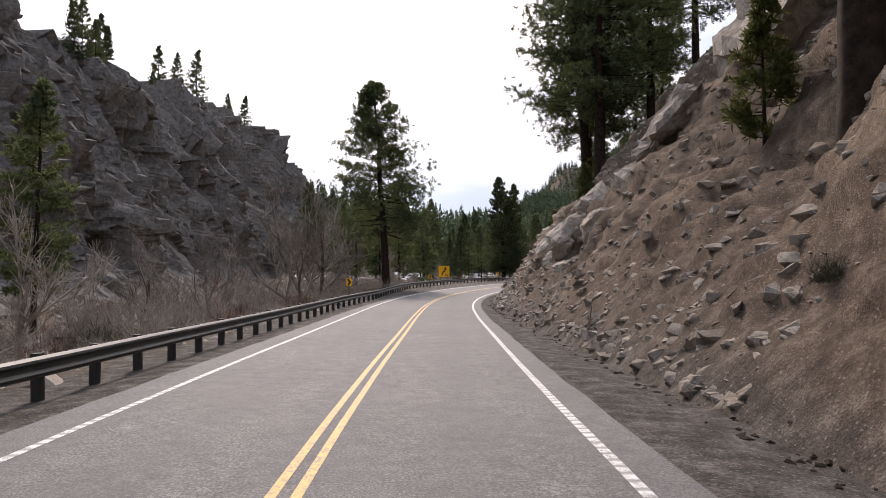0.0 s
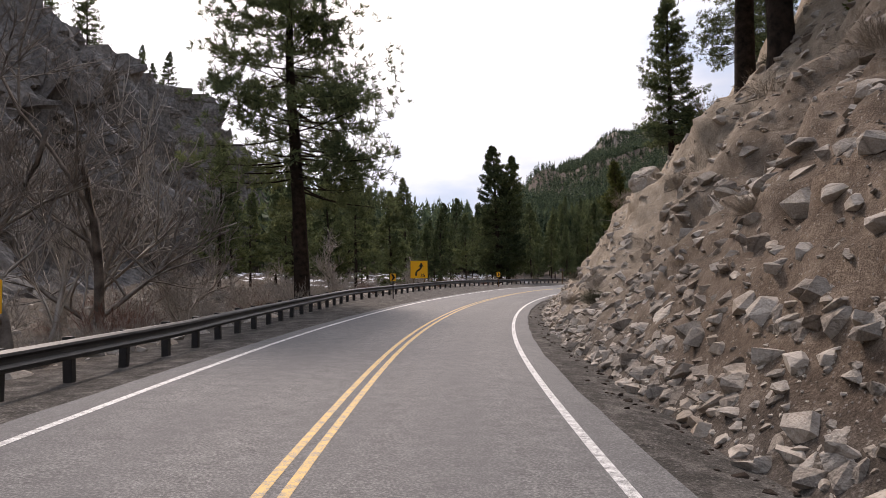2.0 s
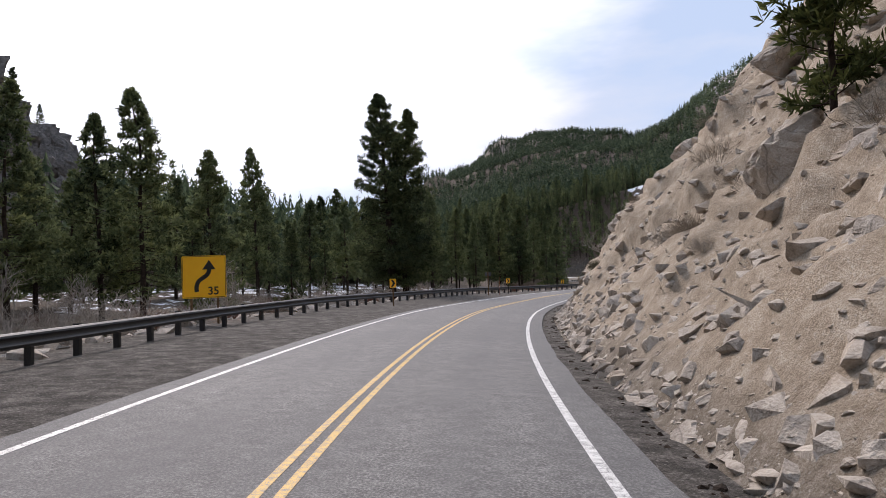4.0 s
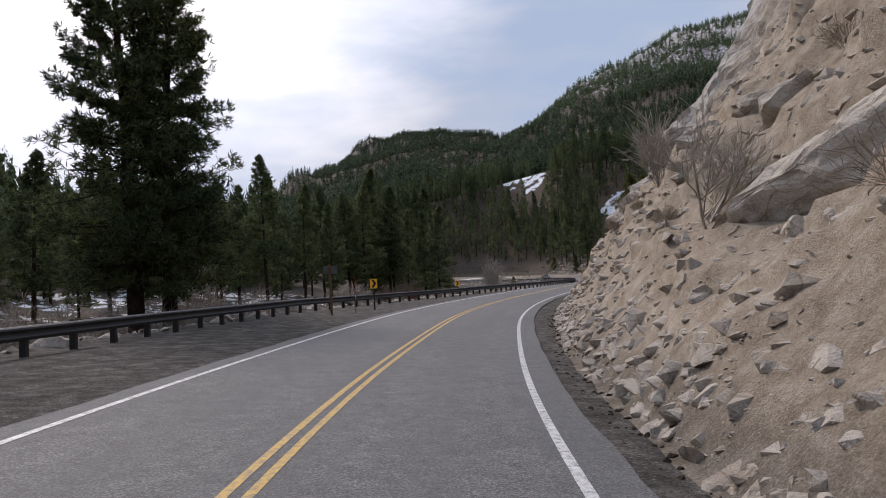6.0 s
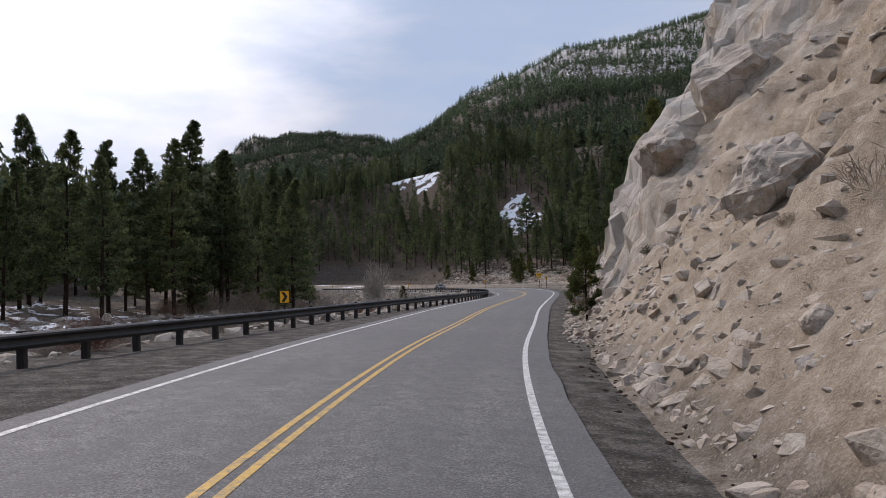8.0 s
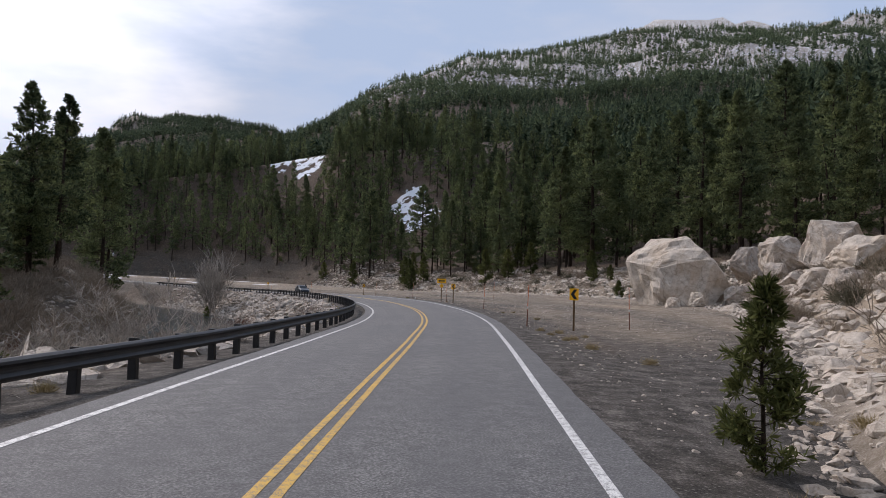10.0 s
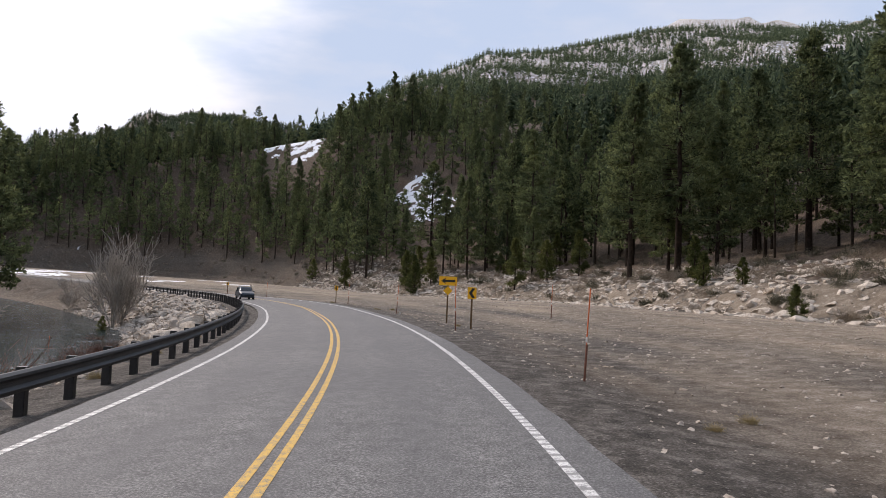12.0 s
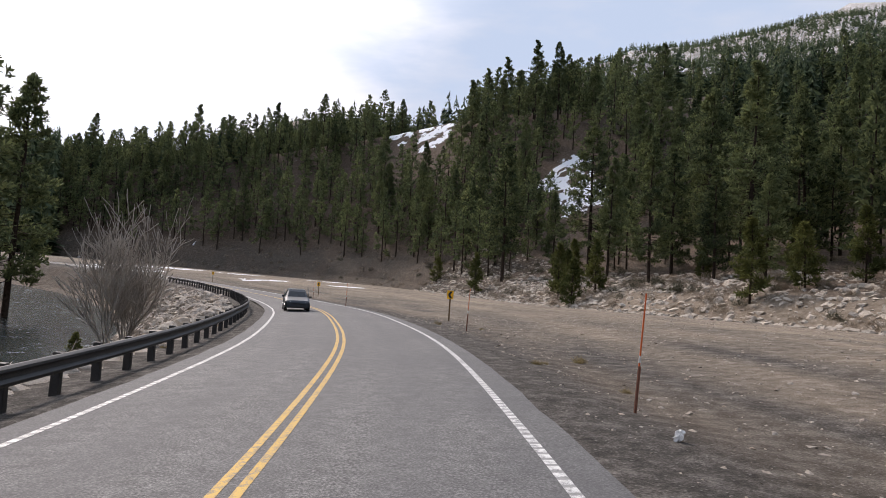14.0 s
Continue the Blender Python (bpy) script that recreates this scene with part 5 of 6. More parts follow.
def scatter_rows(count, where, lo, hi, seed, power=2.0, sink=0.04):
    r = np.random.RandomState(seed)
    rows = []
    for _ in range(count):
        x, y = where(r)
        z = height(x, y)
        if z < -20:
            continue
        sc = lo + (hi - lo) * r.rand() ** power
        rows.append((r.randint(10), np.array([x, y, z - sink * sc]), r.rand() * 6.28, r.uniform(-0.8, 0.8), sc * np.array([r.uniform(0.8, 1.5), r.uniform(0.8, 1.3), r.uniform(0.6, 1.0)])))
    return rows


many("grey_scree", "grey loose stones strewn over the needle-covered slope", "scree", m_greyrock, STONES, scatter_rows(12000, lambda r: on_hill(r.uniform(106, 172), 0.3 + 32 * r.rand() ** 1.6), 0.06, 0.85, 1, 4.0, 0.3))
many("granite_scree", "pale granite rubble strewn over the sandy slope", "scree", m_granite, STONES, scatter_rows(32000, lambda r: on_hill(r.uniform(148, T_CLIFF - 24), 0.1 + 32 * r.rand() ** 1.7), 0.06, 0.85, 2, 3.6, 0.3))
many("bank_rubble", "pale rubble on the bank behind the turnout", "rubble", m_granite, STONES, scatter_rows(10000, lambda r: on_hill(r.uniform(T_CLIFF + 14, T_BOULDER + 210), 0.1 + 22 * r.rand() ** 1.4), 0.15, 1.3, 3, 2.0))


def river_place(r):
    s_ = r.uniform(-28, 440)
    x, y, _ = on_road(s_, float(rail_at(s_)) - (1.3 + 11 * r.rand() if r.rand() < 0.6 else r.uniform(25, 42) if r.rand() < 0.85 else r.uniform(12, 25)))
    return float(x), float(y)


many("river_stones", "pale rounded stones of the river bed", "stones", m_granite, STONES, scatter_rows(9500, river_place, 0.16, 1.2, 4, 2.0))


def riprap_place(r):
    s_ = r.uniform(222, 425)
    x, y, _ = on_road(s_, float(rail_at(s_)) - (1.5 + 10.5 * r.rand()))
    return float(x), float(y)


many("bank_riprap", "pale broken boulders heaped below the guardrail", "boulders", m_granite, STONES, scatter_rows(3600, riprap_place, 0.35, 1.5, 12, 1.8, 0.1))


def kerb_place(r):
    s_ = r.uniform(-15, 215)
    x, y, _ = on_road(s_, float(np.interp(s_, [0, 16, 50, 76, 150, 168, 215], [6.5, 6.3, 5.6, 5.2, 5.2, 5.6, 6.0])) - 0.25 + r.normal() * 0.22)
    return float(x), float(y)


many("cut_rubble", "pale broken rock heaped at the end of the cut", "rubble", m_granite, STONES, scatter_rows(3200, lambda r: on_hill(r.uniform(T_CLIFF - 26, T_BOULDER - 3), -0.9 + 2.1 * r.rand()), 0.06, 0.5, 9, 3.2))
many("clods", "dark earth clods and cones along the slope foot", "clods", m_bark, STONES, scatter_rows(1100, kerb_place, 0.05, 0.2, 5, 1.6))


def gravel_place(r):
    s_ = r.uniform(235, 370)
    x, y, _ = on_road(s_, 5.2 + 36 * r.rand())
    return float(x), float(y)


many("gravel", "scattered gravel over the turnout", "gravel", m_granite, STONES, scatter_rows(15000, gravel_place, 0.03, 0.18, 6, 2.8))


# ---- pines ----
L_BIG = "tall dark green pine with a bare lower trunk"
HERO = [pine("pine_tree", L_BIG, m_needle, m_redbark, 1, 21.0, 5.6, 6.1, 200, 32, 26, 0.34, 0.42, 6, 0.06, 0.085),
        pine("pine_tree", L_BIG, m_needle, m_redbark, 2, 21.0, 3.4, 4.5, 210, 27, 17, 0.36, 0.42, 6, 0.04, 0.12),
        pine("pine_tree", L_BIG, m_needle, m_redbark, 3, 20.0, 5.5, 5.4, 175, 24, 18, 0.35, 0.42, 10, 0.18, 0.11)]
MID = [pine("pine_tree", "dark green pine in the dense forest", m_needle, m_bark, 11, 19.0, 3.2, 3.7, 130, 17, 7, 0.46, 0.26, 6, 0.05, 0.24),
       pine("pine_tree", "dark green pine in the dense forest", m_needle, m_bark, 12, 21.0, 4.6, 3.9, 130, 17, 7, 0.48, 0.28, 6, 0.1, 0.24),
       pine("pine_tree", "dark green pine in the dense forest", m_needle, m_bark, 13, 16.0, 2.0, 3.4, 120, 16, 7, 0.44, 0.24, 4, 0.0, 0.24),
       pine("pine_tree", "spreading dark green pine on the bank", m_needle, m_redbark, 14, 21.0, 4.6, 5.2, 140, 20, 8, 0.44, 0.34, 6, 0.1, 0.24)]
YOUNG = [pine("young_pine", "bushy yellow-green young pine", m_needle_y, m_bark, 21, 6.0, 0.5, 1.5, 80, 12, 6, 0.36, 0.09, -6, 0.0),
         pine("young_pine", "bushy yellow-green young pine", m_needle_y, m_bark, 22, 4.5, 0.3, 1.4, 70, 12, 6, 0.34, 0.08, -8, 0.0)]
USED = set()


def plant(kind, x, y, scale=1.0, turn=0.0, sink=0.15, label="", lean=0.0, stretch=1.0):
    """Sets a tree on the land: the first of a kind moves there, later ones are copies."""
    m = pose(x, y, height(x, y) - sink, lean, lean * 0.5, turn)
    if kind in USED:
        ob = copy_thing(kind, m)
    else:
        ob = kind
        USED.add(kind)
    ob.matrix_basis = m @ Matrix.Diagonal((scale, scale, scale * stretch, 1))
    return tagged(ob, label) if label else ob


# by the rail and on the right-hand slope
plant(HERO[0], -6.3, 95.6, 1.36, 200, label="lone tall pine with spreading limbs beside the guardrail")
plant(HERO[1], 19.2, 189.6, 1.42, 0, label="tall full pine standing as a pair behind the guardrail")
plant(HERO[1], 21.2, 191.4, 1.33, 130, label="tall full pine standing as a pair behind the guardrail")
for a, b, k, sc, tu in ((17.13, 77.35, 0, 1.4, 200), (18.64, 83.77, 2, 1.33, 80), (16.97, 70.78, 2, 1.47, 10), (11.28, 18.01, 2, 1.61, 60), (22.83, 72.62, 2, 1.12, 0), (30.15, 79.18, 2, 1.12, 100), (27.68, 87.3, 0, 1.05, 220),
                        (28.27, 119.34, 1, 0.87, 40), (33.94, 116.1, 2, 0.87, 90), (41.05, 123.13, 1, 0.98, 10), (17.65, 6.96, 0, 1.4, 30)):
    plant(HERO[k], a, b, sc, tu)
for a, b, sc, k in ((80.3, 222.8, 0.44, 0), (75.6, 213.9, 0.38, 1), (74.4, 209.6, 0.4, 0), (12.59, 26.34, 1.05, 0), (14.17, 64.54, 0.84, 1), (17.35, 72.04, 0.98, 1), (18.9, 108.26, 1.05, 0), (80.85, 219.29, 0.56, 0), (78.44, 212.29, 1.05, 1), (30.38, 120.03, 1.26, 1), (51.86, 179.82, 0.7, 1), (65.41, 205.23, 0.7, 0),
                    (73.49, 239.13, 0.48, 0), (189.73, 374.61, 1.4, 0), (186.78, 367.73, 1.47, 1), (190.83, 367.56, 1.26, 0), (196.31, 381.35, 1.4, 1), (202.14, 386.71, 1.26, 0), (183.5, 335.92, 1.4, 0), (189.16, 334, 1.47, 1), (192.07, 329.68, 1.26, 0),
                    (166.7, 292.19, 0.77, 1), (169.61, 294.88, 0.84, 0), (162.94, 286.05, 0.56, 1), (125.22, 352.71, 0.56, 1), (206.11, 347.31, 1.12, 0), (199.46, 355.99, 0.98, 1), (199.1, 414.86, 1.4, 0), (205.97, 445.4, 1.4, 1), (150.87, 275.67, 0.56, 1)):
    plant(YOUNG[k], a, b, sc, (a * 37) % 360)
# edge of the forest behind the turnout
for a, b, k, sc in ((185.67, 307.24, 3, 1.47), (178.64, 309.92, 1, 1.26), (195.52, 294.5, 3, 1.4), (204.63, 328.46, 3, 1.33), (203.52, 352.32, 1, 1.33), (212.55, 350.55, 2, 1.4), (208.61, 390.65, 3, 1.33), (205.39, 414.6, 1, 1.4), (214.73, 369.37, 3, 1.4),
                    (218.35, 338.4, 3, 1.51), (213, 310.6, 3, 1.4), (192.2, 282.03, 3, 1.4), (203.18, 276.67, 3, 1.51), (176.64, 278.47, 1, 1.26)):
    plant(MID[k], a, b, sc, (a * 53 + b) % 360)
rng = np.random.RandomState(4)


def clear_of_snow(x, y):
    for a, b, r in SNOW:
        ux, uy = 110 - a, 270 - b
        k = math.hypot(ux, uy)
        along, off = ((x - a) * ux + (y - b) * uy) / k, abs((x - a) * uy - (y - b) * ux) / k
        if math.hypot(x - a, y - b) < r * 0.95 or (r > 8 and off < r * 0.8 and 0 < along < r + 24):
            return False
    return True


spots = []


def roomy(x, y, gap):
    if any((x - a) ** 2 + (y - b) ** 2 < gap * gap for a, b in spots):
        return False
    spots.append((x, y))
    return True


made = 0
while made < 185:                                      # forest above the turnout
    a, d = rng.uniform(T_BOULDER + 6, len(TOE) - 42), 12 + 67 * rng.rand() ** 0.9
    x, y = on_hill(a, d)
    if clear_of_snow(x, y) and roomy(x, y, 6.4):
        plant(MID[rng.randint(3)], x, y, rng.uniform(0.77, 1.26), rng.rand() * 360, stretch=rng.uniform(0.9, 1.15))
        made += 1
made = 0
while made < 95:                                       # forest across the river
    s_, out = rng.uniform(106, 350), 37 + 56 * rng.rand()
    x, y, _ = on_road(s_, float(rail_at(s_)) - out)
    x, y = float(x), float(y)
    if (x > -31 or y > 367) and roomy(x, y, 5.9):
        plant(MID[rng.randint(3)], x, y, rng.uniform(0.7, 1.2), rng.rand() * 360, stretch=rng.uniform(0.9, 1.12))
        made += 1
for a, b, k, sc in ((-33.45, 59.71, 0, 1.12), (-26.97, 153.38, 1, 1.05), (-17.04, 158.75, 0, 1.12), (-7.76, 165.52, 1, 1.15), (-2.06, 170.8, 2, 1.19), (-12.56, 169.84, 2, 1.33), (5.79, 182.99, 0, 0.63), (75.7, 276.55, 1, 1.05), (69.9, 289.31, 0, 1.26), (63.38, 285.36, 1, 1.33), (78.95, 293.12, 2, 1.26),
                    (59.47, 275.62, 0, 1.19), (94.91, 335.1, 1, 1.26), (89.55, 324.11, 0, 1.4), (112.85, 379.2, 1, 1.75), (117.68, 394.41, 0, 1.68), (101.78, 365.64, 1, 1.4)):
    plant(MID[k], a, b, sc, (a * 31 + b) % 360)
# pines along the crest of the crag
for a, b, h_, sc in ((-62.24, 172.42, 43.92, 0.7), (-60.81, 120.04, 38.88, 0.63), (-62.79, 126.38, 39.6, 0.7), (-62.02, 129.86, 39.6, 0.56), (-64.48, 139.98, 40.32, 0.63), (-63.28, 159.73, 41.76, 0.42)):
    ob = copy_thing(MID[0], pose(a, b, h_ - 1.5, 0, 0, a * 50))
    ob.matrix_basis = ob.matrix_basis @ Matrix.Diagonal((sc / ob.matrix_basis.to_scale().x,) * 3 + (1,))
    tagged(ob, "small dark pine on the crest of the crag")
crest = np.round(np.linspace(60, len(crag_line) - 120, 26)).astype(int)
for i in crest:
    i = int(i + rng.randint(-12, 12))
    back = 29 + 11 * rng.rand()
    x, y = crag_line[i, 0] - crag_side[i, 0] * back, crag_line[i, 1] - crag_side[i, 1] * back
    kind = MID[rng.randint(3)]
    sc = rng.uniform(0.5, 0.95)
    ob = copy_thing(kind, pose(x, y, crag_top[i] - 1.6, 0, 0, rng.rand() * 360))
    ob.matrix_basis = ob.matrix_basis @ Matrix.Diagonal((sc / ob.matrix_basis.to_scale().x,) * 3 + (1,))
    tagged(ob, "small dark pine on the crest of the crag")


def far_tree(seed, sprays=64, wide=1.0):
    """A small conifer of loose sprays, 1 m high, to be scaled."""
    r = np.random.RandomState(seed)
    vs, fs = [], []
    for i in range(sprays):
        u = (i + r.rand()) / sprays
        z = 0.17 + 0.80 * u
        L = (0.175 * (1 - u) ** 0.8 + 0.018) * r.uniform(0.55, 1.2) * wide
        a, w = r.rand() * 2 * np.pi, r.uniform(0.3, 0.55) * wide
        drop = r.uniform(-0.01, 0.06)
        vs += [[0.008 * np.cos(a), 0.008 * np.sin(a), z + r.uniform(0.02, 0.06)], [L * np.cos(a - w), L * np.sin(a - w), z - drop], [L * np.cos(a + w), L * np.sin(a + w), z - drop + r.uniform(-0.02, 0.02)]]
        fs.append([3 * i, 3 * i + 1, 3 * i + 2])
    b = len(vs)
    vs += [[0.012, 0, -0.05], [-0.008, 0.01, -0.05], [-0.008, -0.01, -0.05], [0, 0, 0.95]]
    fs += [[b, b + 1, b + 3], [b + 1, b + 2, b + 3], [b + 2, b, b + 3]]
    return np.array(vs), np.array(fs)


FAR = [far_tree(i) for i in range(10)]
FARTHEST = [far_tree(i, 26, 1.25) for i in range(10)]


def woods(name, count, region, seed, lo, hi, kinds=FAR):
    r = np.random.RandomState(seed)
    rows = []
    tries = 0
    while len(rows) < count and tries < count * 6:
        tries += 1
        x, y = region(r)
        if not clear_of_snow(x, y):
            continue
        patchy = noise.noise(Vector((x / 84, y / 84, seed)))
        if patchy < -0.36:
            continue
        z = height(x, y)
        if z < -5 or (z > 420 and x > 700 and r.rand() < 0.25):
            continue
        h = r.uniform(lo, hi)
        rows.append((r.randint(10), np.array([x, y, z - 0.4]), r.rand() * 6.28, 0.0, np.array([h * r.uniform(0.85, 1.2), h * r.uniform(0.85, 1.2), h])))
    return many(name, "dense dark pine forest covering the mountainside", "forest", m_farwood, kinds, rows)


def slope_band(d0, d1):
    def region(r):
        a = r.uniform(T_BOULDER - 10, len(TOE) - 10)
        d = d0 + (d1 - d0) * r.rand()
        return on_hill(a, d)
    return region


def polar_band(az0, az1, r0, r1):
    def region(r):
        a, q = radians(r.uniform(az0, az1)), math.sqrt(r.uniform(r0 * r0, r1 * r1))
        return 90 - q * math.sin(a), 240 + q * math.cos(a)
    return region


woods("pine_woods", 5600, slope_band(87, 378), 1, 13, 22)


def lite(seed, H, clear, spread):
    tv, tf, nv, nf = pine_arrays(seed, H, clear, spread, 54, 8, 3, 0.8, 0.24, 4, 0.05, 0.34)
    tf = tf[: 14 * 9]                                  # the trunk alone
    tv = tv[: 15 * 9]
    tri = np.vstack([tf[:, [0, 1, 2]], tf[:, [0, 2, 3]]])
    return (tv / H, tri), (nv / H, nf)


LITE = [lite(60 + i, 18.0, 2.0 + i, 3.2 + 0.3 * i) for i in range(4)]


def near_woods(count, d0, d1, seed, from_a):
    """Forest between the single pines and the far woods: trunks and crowns."""
    r = np.random.RandomState(seed)
    rows = []
    while len(rows) < count:
        x, y = slope_band(d0, d1)(r) if not from_a else on_hill(r.uniform(from_a, len(TOE) - 8), r.uniform(d0, d1))
        if clear_of_snow(x, y) and roomy(x, y, 4.1):
            h = r.uniform(11, 21)
            rows.append((r.randint(4), np.array([x, y, height(x, y) - 0.3]), r.rand() * 6.28, 0.0, np.array([h, h, h])))
    many("forest_trunks", "dark straight trunks of the dense pine forest", "forest", m_bark, [k[0] for k in LITE], rows)
    many("forest_crowns", "dark green crowns of the dense pine forest", "forest", m_needle, [k[1] for k in LITE], rows)


near_woods(560, 25, 133, 6, 0)
near_woods(560, 8, 87, 7, len(TOE) - 336)
woods("pine_woods_high", 6500, polar_band(-87, 10, 364, 1260), 2, 15, 25)
woods("pine_woods_ridge", 15000, polar_band(-82, -26, 1120, 3080), 3, 18, 29, FARTHEST)
woods("pine_woods_hill", 5500, polar_band(-29, -11, 1820, 3080), 9, 20, 31, FARTHEST)
woods("pine_woods_far", 13000, polar_band(-32, 8, 840, 3200), 5, 20, 32, FARTHEST)


def left_band(r):
    s_ = r.uniform(84, 462)
    x, y, _ = on_road(s_, float(rail_at(s_)) - r.uniform(80, 320))
    x, y = float(x), float(y)
    return (x, y) if (x > -42 or y > 385) else (90 + r.rand() * 28, 580 + r.rand() * 110)


woods("pine_woods_left", 1300, left_band, 4, 18, 28)

# ---- bare trees and brush ----
BARE = [bare_tree("bare_tree", "leafless grey cottonwood on the river bank", 1, 9.0, 1.0, m_twig, 5, 1, 0.13),
        bare_tree("bare_tree", "leafless grey cottonwood on the river bank", 2, 7.0, 1.2, m_twig, 5, 2, 0.10),
        bare_tree("bare_tree", "leafless many-stemmed willow on the river bank", 3, 5.0, 1.1, m_twig, 4, 7, 0.08)]
BIG_BARE = bare_tree("bare_tree", "tall leafless cottonwood with spreading limbs behind the guardrail", 12, 15.0, 1.35, m_cottonwood, 6, 1, 0.24)
for a, b, sc, tu in ((-13.73, 74.49, 1.4, 40), (-12.92, 78.89, 1.33, 170), (-19.16, 93.94, 1.33, 300), (-17.52, 105.11, 1.12, 100), (-17.05, 55.41, 0.77, 10), (-18.29, 43.89, 0.7, 200)):
    plant(BIG_BARE, a, b, sc, tu)
for a, b, k, sc in ((-16.78, 83.99, 1, 2.16), (79.92, 248.25, 1, 1.08), (129.02, 360.17, 2, 2.56), (127.77, 357.69, 2, 2.29), (129.91, 362.71, 2, 2.03), (43.17, 166.46, 2, 1.22), (34.51, 154.05, 1, 0.84), (96.43, 304.21, 2, 1.22), (73, 261.17, 2, 1.08), (62.81, 257.03, 1, 0.94),
                    (-11.23, 138.96, 1, 1.22), (-5.44, 145.88, 1, 1.15), (11.28, 178.65, 1, 0.94), (23.66, 200.3, 2, 1.49), (29.46, 208.56, 2, 1.35), (38.38, 218.52, 1, 0.94), (131.38, 403.65, 2, 1.35), (134.99, 423.12, 1, 1.08)):
    plant(BARE[k], a, b, sc, (a * 71 + b * 13) % 360, stretch=1.55 if sc > 1.4 else 1.0)
for i in range(85):
    s_ = rng.uniform(-7, 140)
    x, y, _ = on_road(s_, float(rail_at(s_)) - rng.uniform(6, 26))
    plant(BARE[rng.randint(3)], float(x), float(y), rng.uniform(0.6, 1.25), rng.rand() * 360)
for i in range(64):
    s_ = rng.uniform(158, 290)
    x, y, _ = on_road(s_, float(rail_at(s_)) - rng.uniform(4, 30))
    plant(BARE[rng.randint(1, 3)], float(x), float(y), rng.uniform(0.55, 1.1), rng.rand() * 360)

SHRUBS = {"dry": [shrub_mesh(i, 0.75, 0.8, 300, m_brush) for i in (1, 2, 3)], "sage": [shrub_mesh(i, 0.6, 0.75, 260, m_sage, 0.6) for i in (4, 5)],
          "grey": [shrub_mesh(i, 0.8, 0.9, 280, m_twig) for i in (6, 7)], "willow": [shrub_mesh(8, 0.9, 1.3, 320, m_willow)], "grass": [shrub_mesh(9, 0.35, 0.4, 160, m_grass)]}
WORDS = {"dry": "dry brown leafless shrub on the stony ground", "sage": "dull green sagebrush shrub on the stony ground", "grey": "pale grey leafless shrub among the rocks",
         "willow": "reddish willow shrub on the river bank", "grass": "tuft of dry straw-coloured grass"}


def bush(kind, x, y, sc, turn=0.0, tilt=0.0):
    _, off = nearest(ROAD, RIGHT, np.array([x]), np.array([y]))
    if -1 < off[0] < 5.4:                             # keep clear of the pavement
        j = int(np.argmin(((ROAD[:, :2] - (x, y)) ** 2).sum(1)))
        x, y = x + RIGHT[j, 0] * (6.4 - off[0]), y + RIGHT[j, 1] * (6.4 - off[0])
    src = SHRUBS[kind][int(abs(x * 7 + y * 3)) % len(SHRUBS[kind])]
    m = pose(x, y, height(x, y) - 0.05, 0, tilt, turn)
    if src in USED:
        ob = copy_thing(src, m)
    else:
        ob = src
        USED.add(src)
    ob.matrix_basis = m @ Matrix.Diagonal((sc, sc, sc, 1))
    return tagged(ob, WORDS[kind], "shrub" if kind != "grass" else "grass tuft", "shrubs of the canyon")


for kind, a, b, sc in (("dry", 12.76, 64.66, 1.21), ("dry", 10.69, 59.43, 0.89), ("grey", 18.89, 95.84, 1.05), ("grey", 17.68, 90.67, 0.89), ("dry", 41.62, 165.79, 0.97), ("dry", 37.16, 158.87, 0.89), ("sage", 52.5, 177.81, 1.05), ("dry", 44.53, 171.82, 1.21),
                       ("sage", 70.65, 211.77, 0.81), ("dry", 63.39, 206.92, 0.89), ("sage", 77.63, 211.2, 0.56), ("grass", 78.77, 212, 0.73), ("willow", 114.79, 316.09, 1.82), ("willow", 117.63, 320.26, 1.56), ("willow", 120.75, 337.06, 1.3), ("grey", 110.61, 307.9, 1.3),
                       ("sage", -15.56, 33.83, 2.86), ("sage", -16.49, 46.66, 2.6), ("sage", -14.11, 39.47, 2.08), ("sage", -12.67, 109.27, 2.34), ("sage", -0.9, 139.99, 2.08), ("dry", 8.11, 78.71, 0.73), ("dry", 18.51, 114, 1.05), ("grey", 20.02, 117.79, 0.97), ("dry", 67.2, 209.21, 0.97)):
    bush(kind, a, b, sc, (a * 91) % 360)
for i in range(70):                                    # the cut slope
    a, d = rng.uniform(106, T_CLIFF - 18), 1.2 + 18 * rng.rand() ** 1.3
    x, y = on_hill(a, d)
    bush(("dry", "dry", "grey", "sage")[rng.randint(4)], x, y, rng.uniform(0.4, 0.95), rng.rand() * 360, 10)
for i in range(70):                                    # the bank behind the turnout
    a, d = rng.uniform(T_CLIFF + 10, T_BOULDER + 126), 0.6 + 17 * rng.rand()
    x, y = on_hill(a, d)
    bush(("dry", "dry", "grey", "sage", "sage")[rng.randint(5)], x, y, rng.uniform(0.8, 1.9), rng.rand() * 360)
for i in range(70):                                    # the river bank
    s_ = rng.uniform(-7, 280)
    x, y, _ = on_road(s_, float(rail_at(s_)) - rng.uniform(1.8, 10))
    bush(("dry", "grey", "grey", "sage", "willow")[rng.randint(5)], float(x), float(y), rng.uniform(0.6, 1.5), rng.rand() * 360)
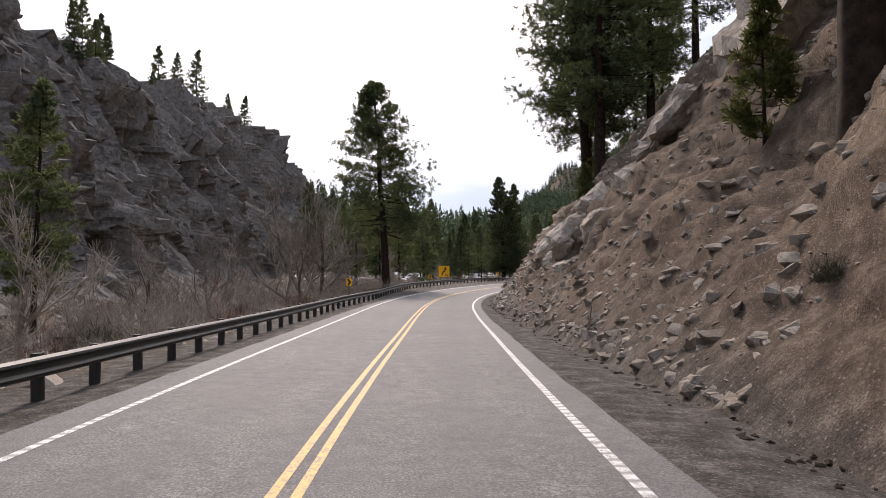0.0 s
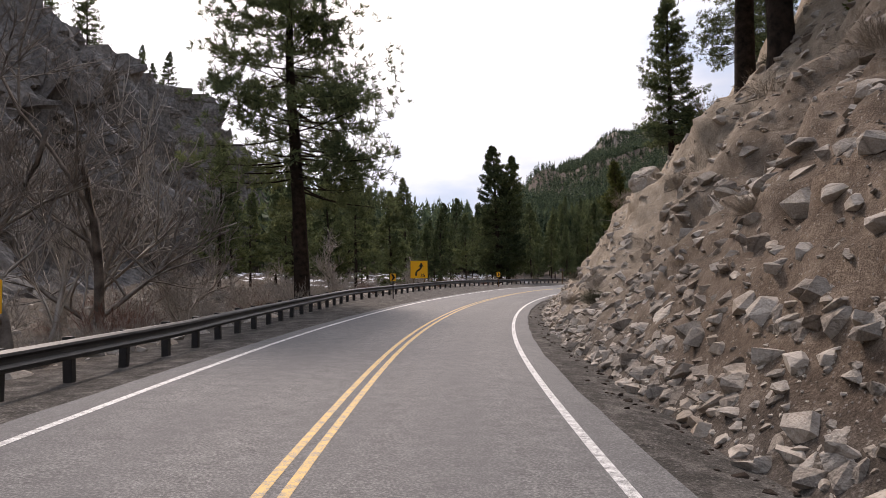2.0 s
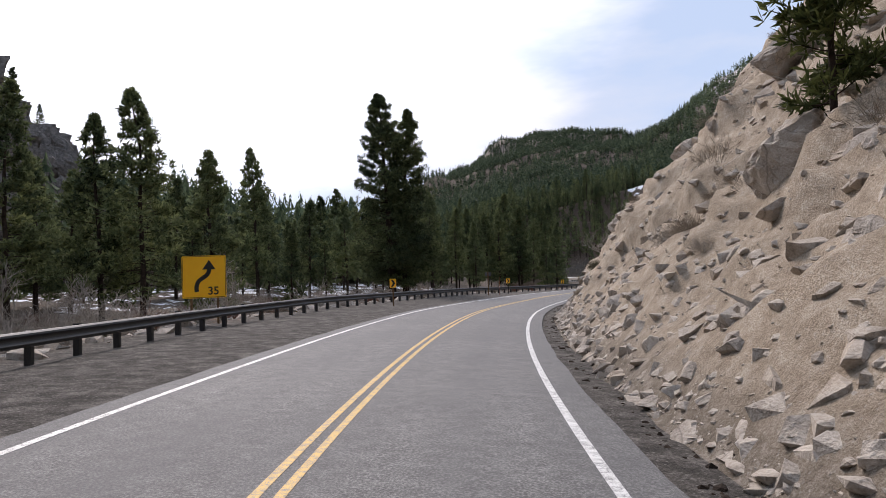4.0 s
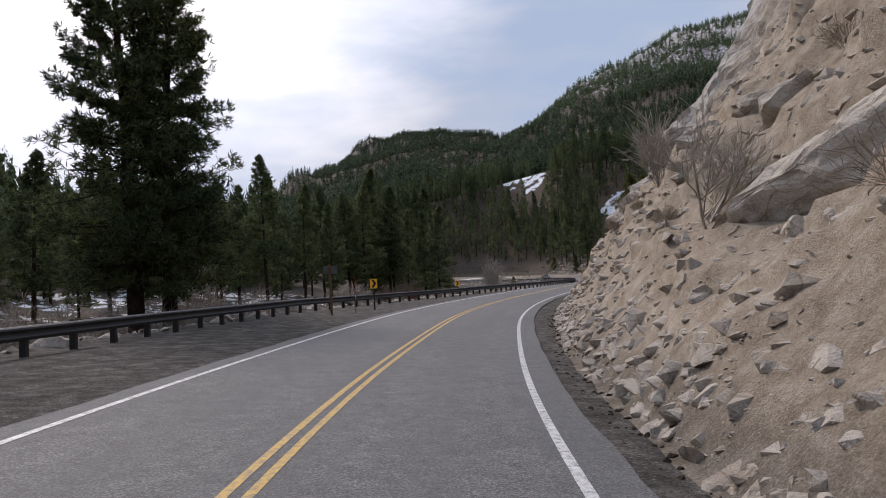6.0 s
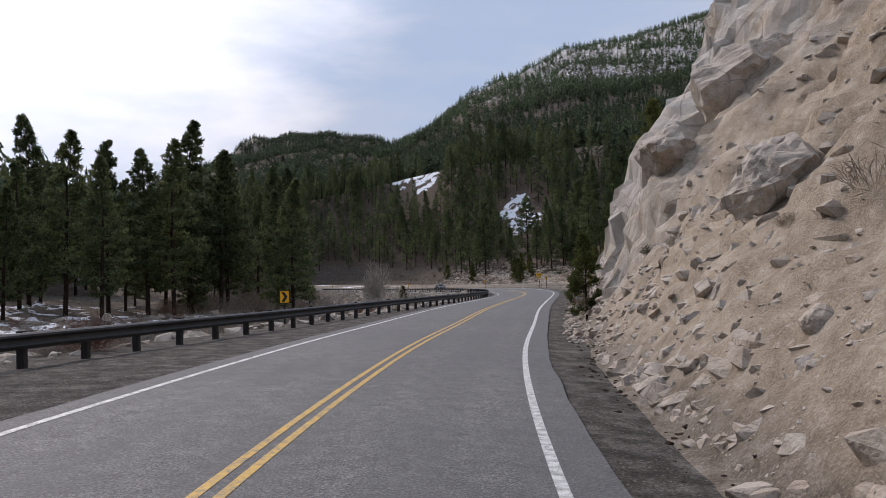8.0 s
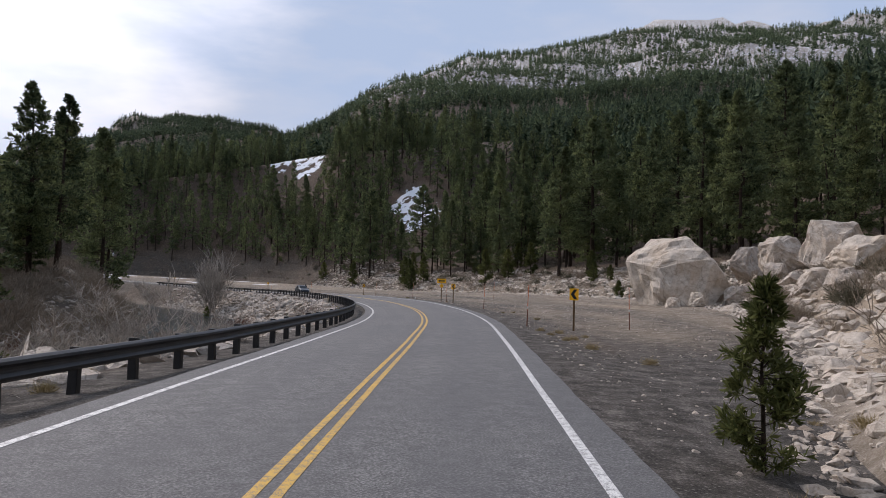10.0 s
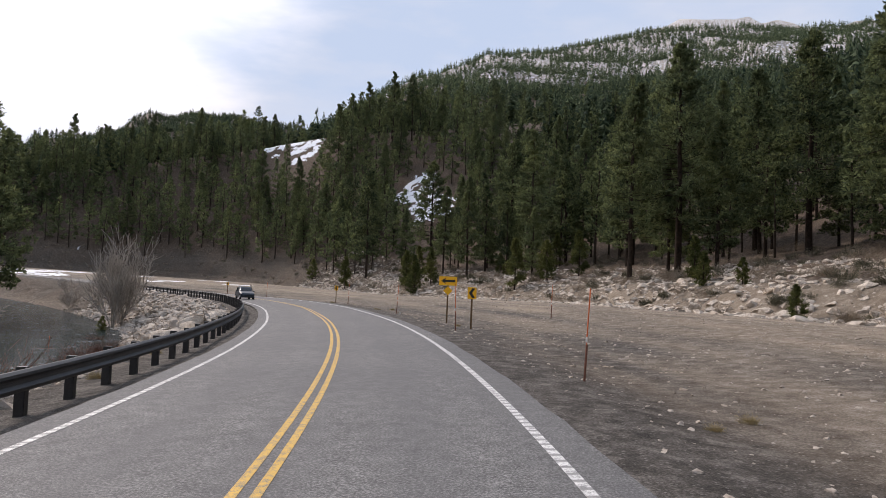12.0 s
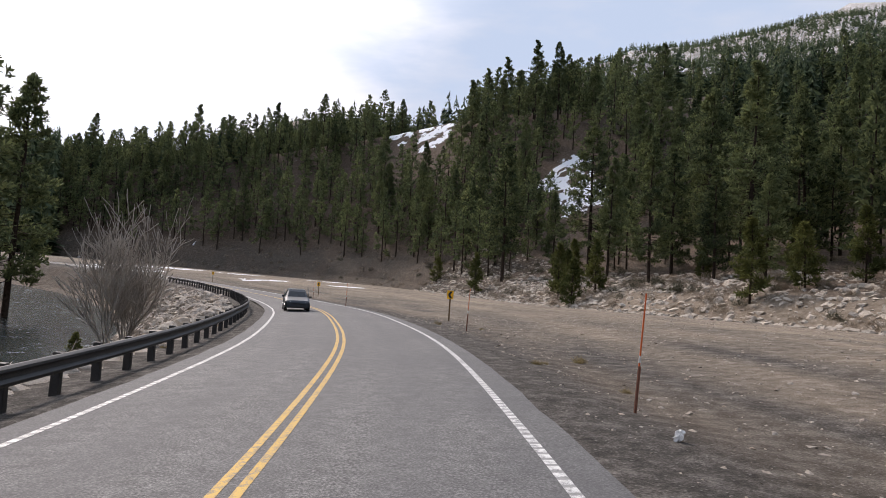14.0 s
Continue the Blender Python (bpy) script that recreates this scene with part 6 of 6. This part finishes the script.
for i in range(50):
    s_ = rng.uniform(224, 367)
    x, y, _ = on_road(s_, rng.uniform(5.6, 9) if i % 2 else float(rail_at(s_)) - rng.uniform(0.6, 2.5))
    bush("grass", float(x), float(y), rng.uniform(0.4, 0.9), rng.rand() * 360)


def brush(name, label, kind, count, where, lo, hi, seed):
    r = np.random.RandomState(seed)
    r_, h_, lf_ = {"dry": (0.75, 0.8, 0.3), "sage": (0.6, 0.75, 1.0), "grey": (0.8, 0.9, 0.2), "willow": (0.9, 1.3, 0.2)}[kind]
    kinds = [shrub_arrays(300 + seed * 10 + k, r_, h_, 75, lf_) for k in range(4)]
    rows = []
    for _ in range(count):
        x, y = where(r)
        sc = r.uniform(lo, hi)
        rows.append((r.randint(len(kinds)), np.array([x, y, height(x, y) - 0.05]), r.rand() * 6.28, 0.0, np.array([sc, sc, sc])))
    return many(name, label, "brush", SHRUBS[kind][0].data.materials[0], kinds, rows)


def river_brush(r):
    s_ = r.uniform(-14, 301)
    x, y, _ = on_road(s_, float(rail_at(s_)) - r.uniform(2, 36))
    return float(x), float(y)


brush("hill_brush", "dry brown brush over the stony slope", "dry", 150, lambda r: on_hill(r.uniform(106, T_CLIFF - 16), 3 + 36 * r.rand()), 0.6, 1.6, 1)
brush("bank_brush", "dry brown brush over the bank below the forest", "dry", 1300, lambda r: on_hill(r.uniform(T_CLIFF + 8, len(TOE) - 84), 1.0 + 36 * r.rand()), 0.8, 2.1, 2)
brush("bank_sage", "dull green sagebrush over the bank below the forest", "sage", 260, lambda r: on_hill(r.uniform(T_CLIFF + 8, T_BOULDER + 266), 2 + 31 * r.rand()), 0.8, 2.0, 3)
brush("river_thicket", "grey leafless thicket along the river", "grey", 420, river_brush, 1.0, 2.8, 4)
brush("river_willows", "reddish willow thicket along the river", "willow", 130, river_brush, 0.9, 2.0, 5)


def far_bank(r):
    s_ = r.uniform(273, 434)
    x, y, _ = on_road(s_, float(rail_at(s_)) - r.uniform(27, 48))
    return float(x), float(y)


brush("far_bank_thicket", "dark tangled leafless thicket on the far river bank", "dry", 420, far_bank, 1.6, 4.0, 8)
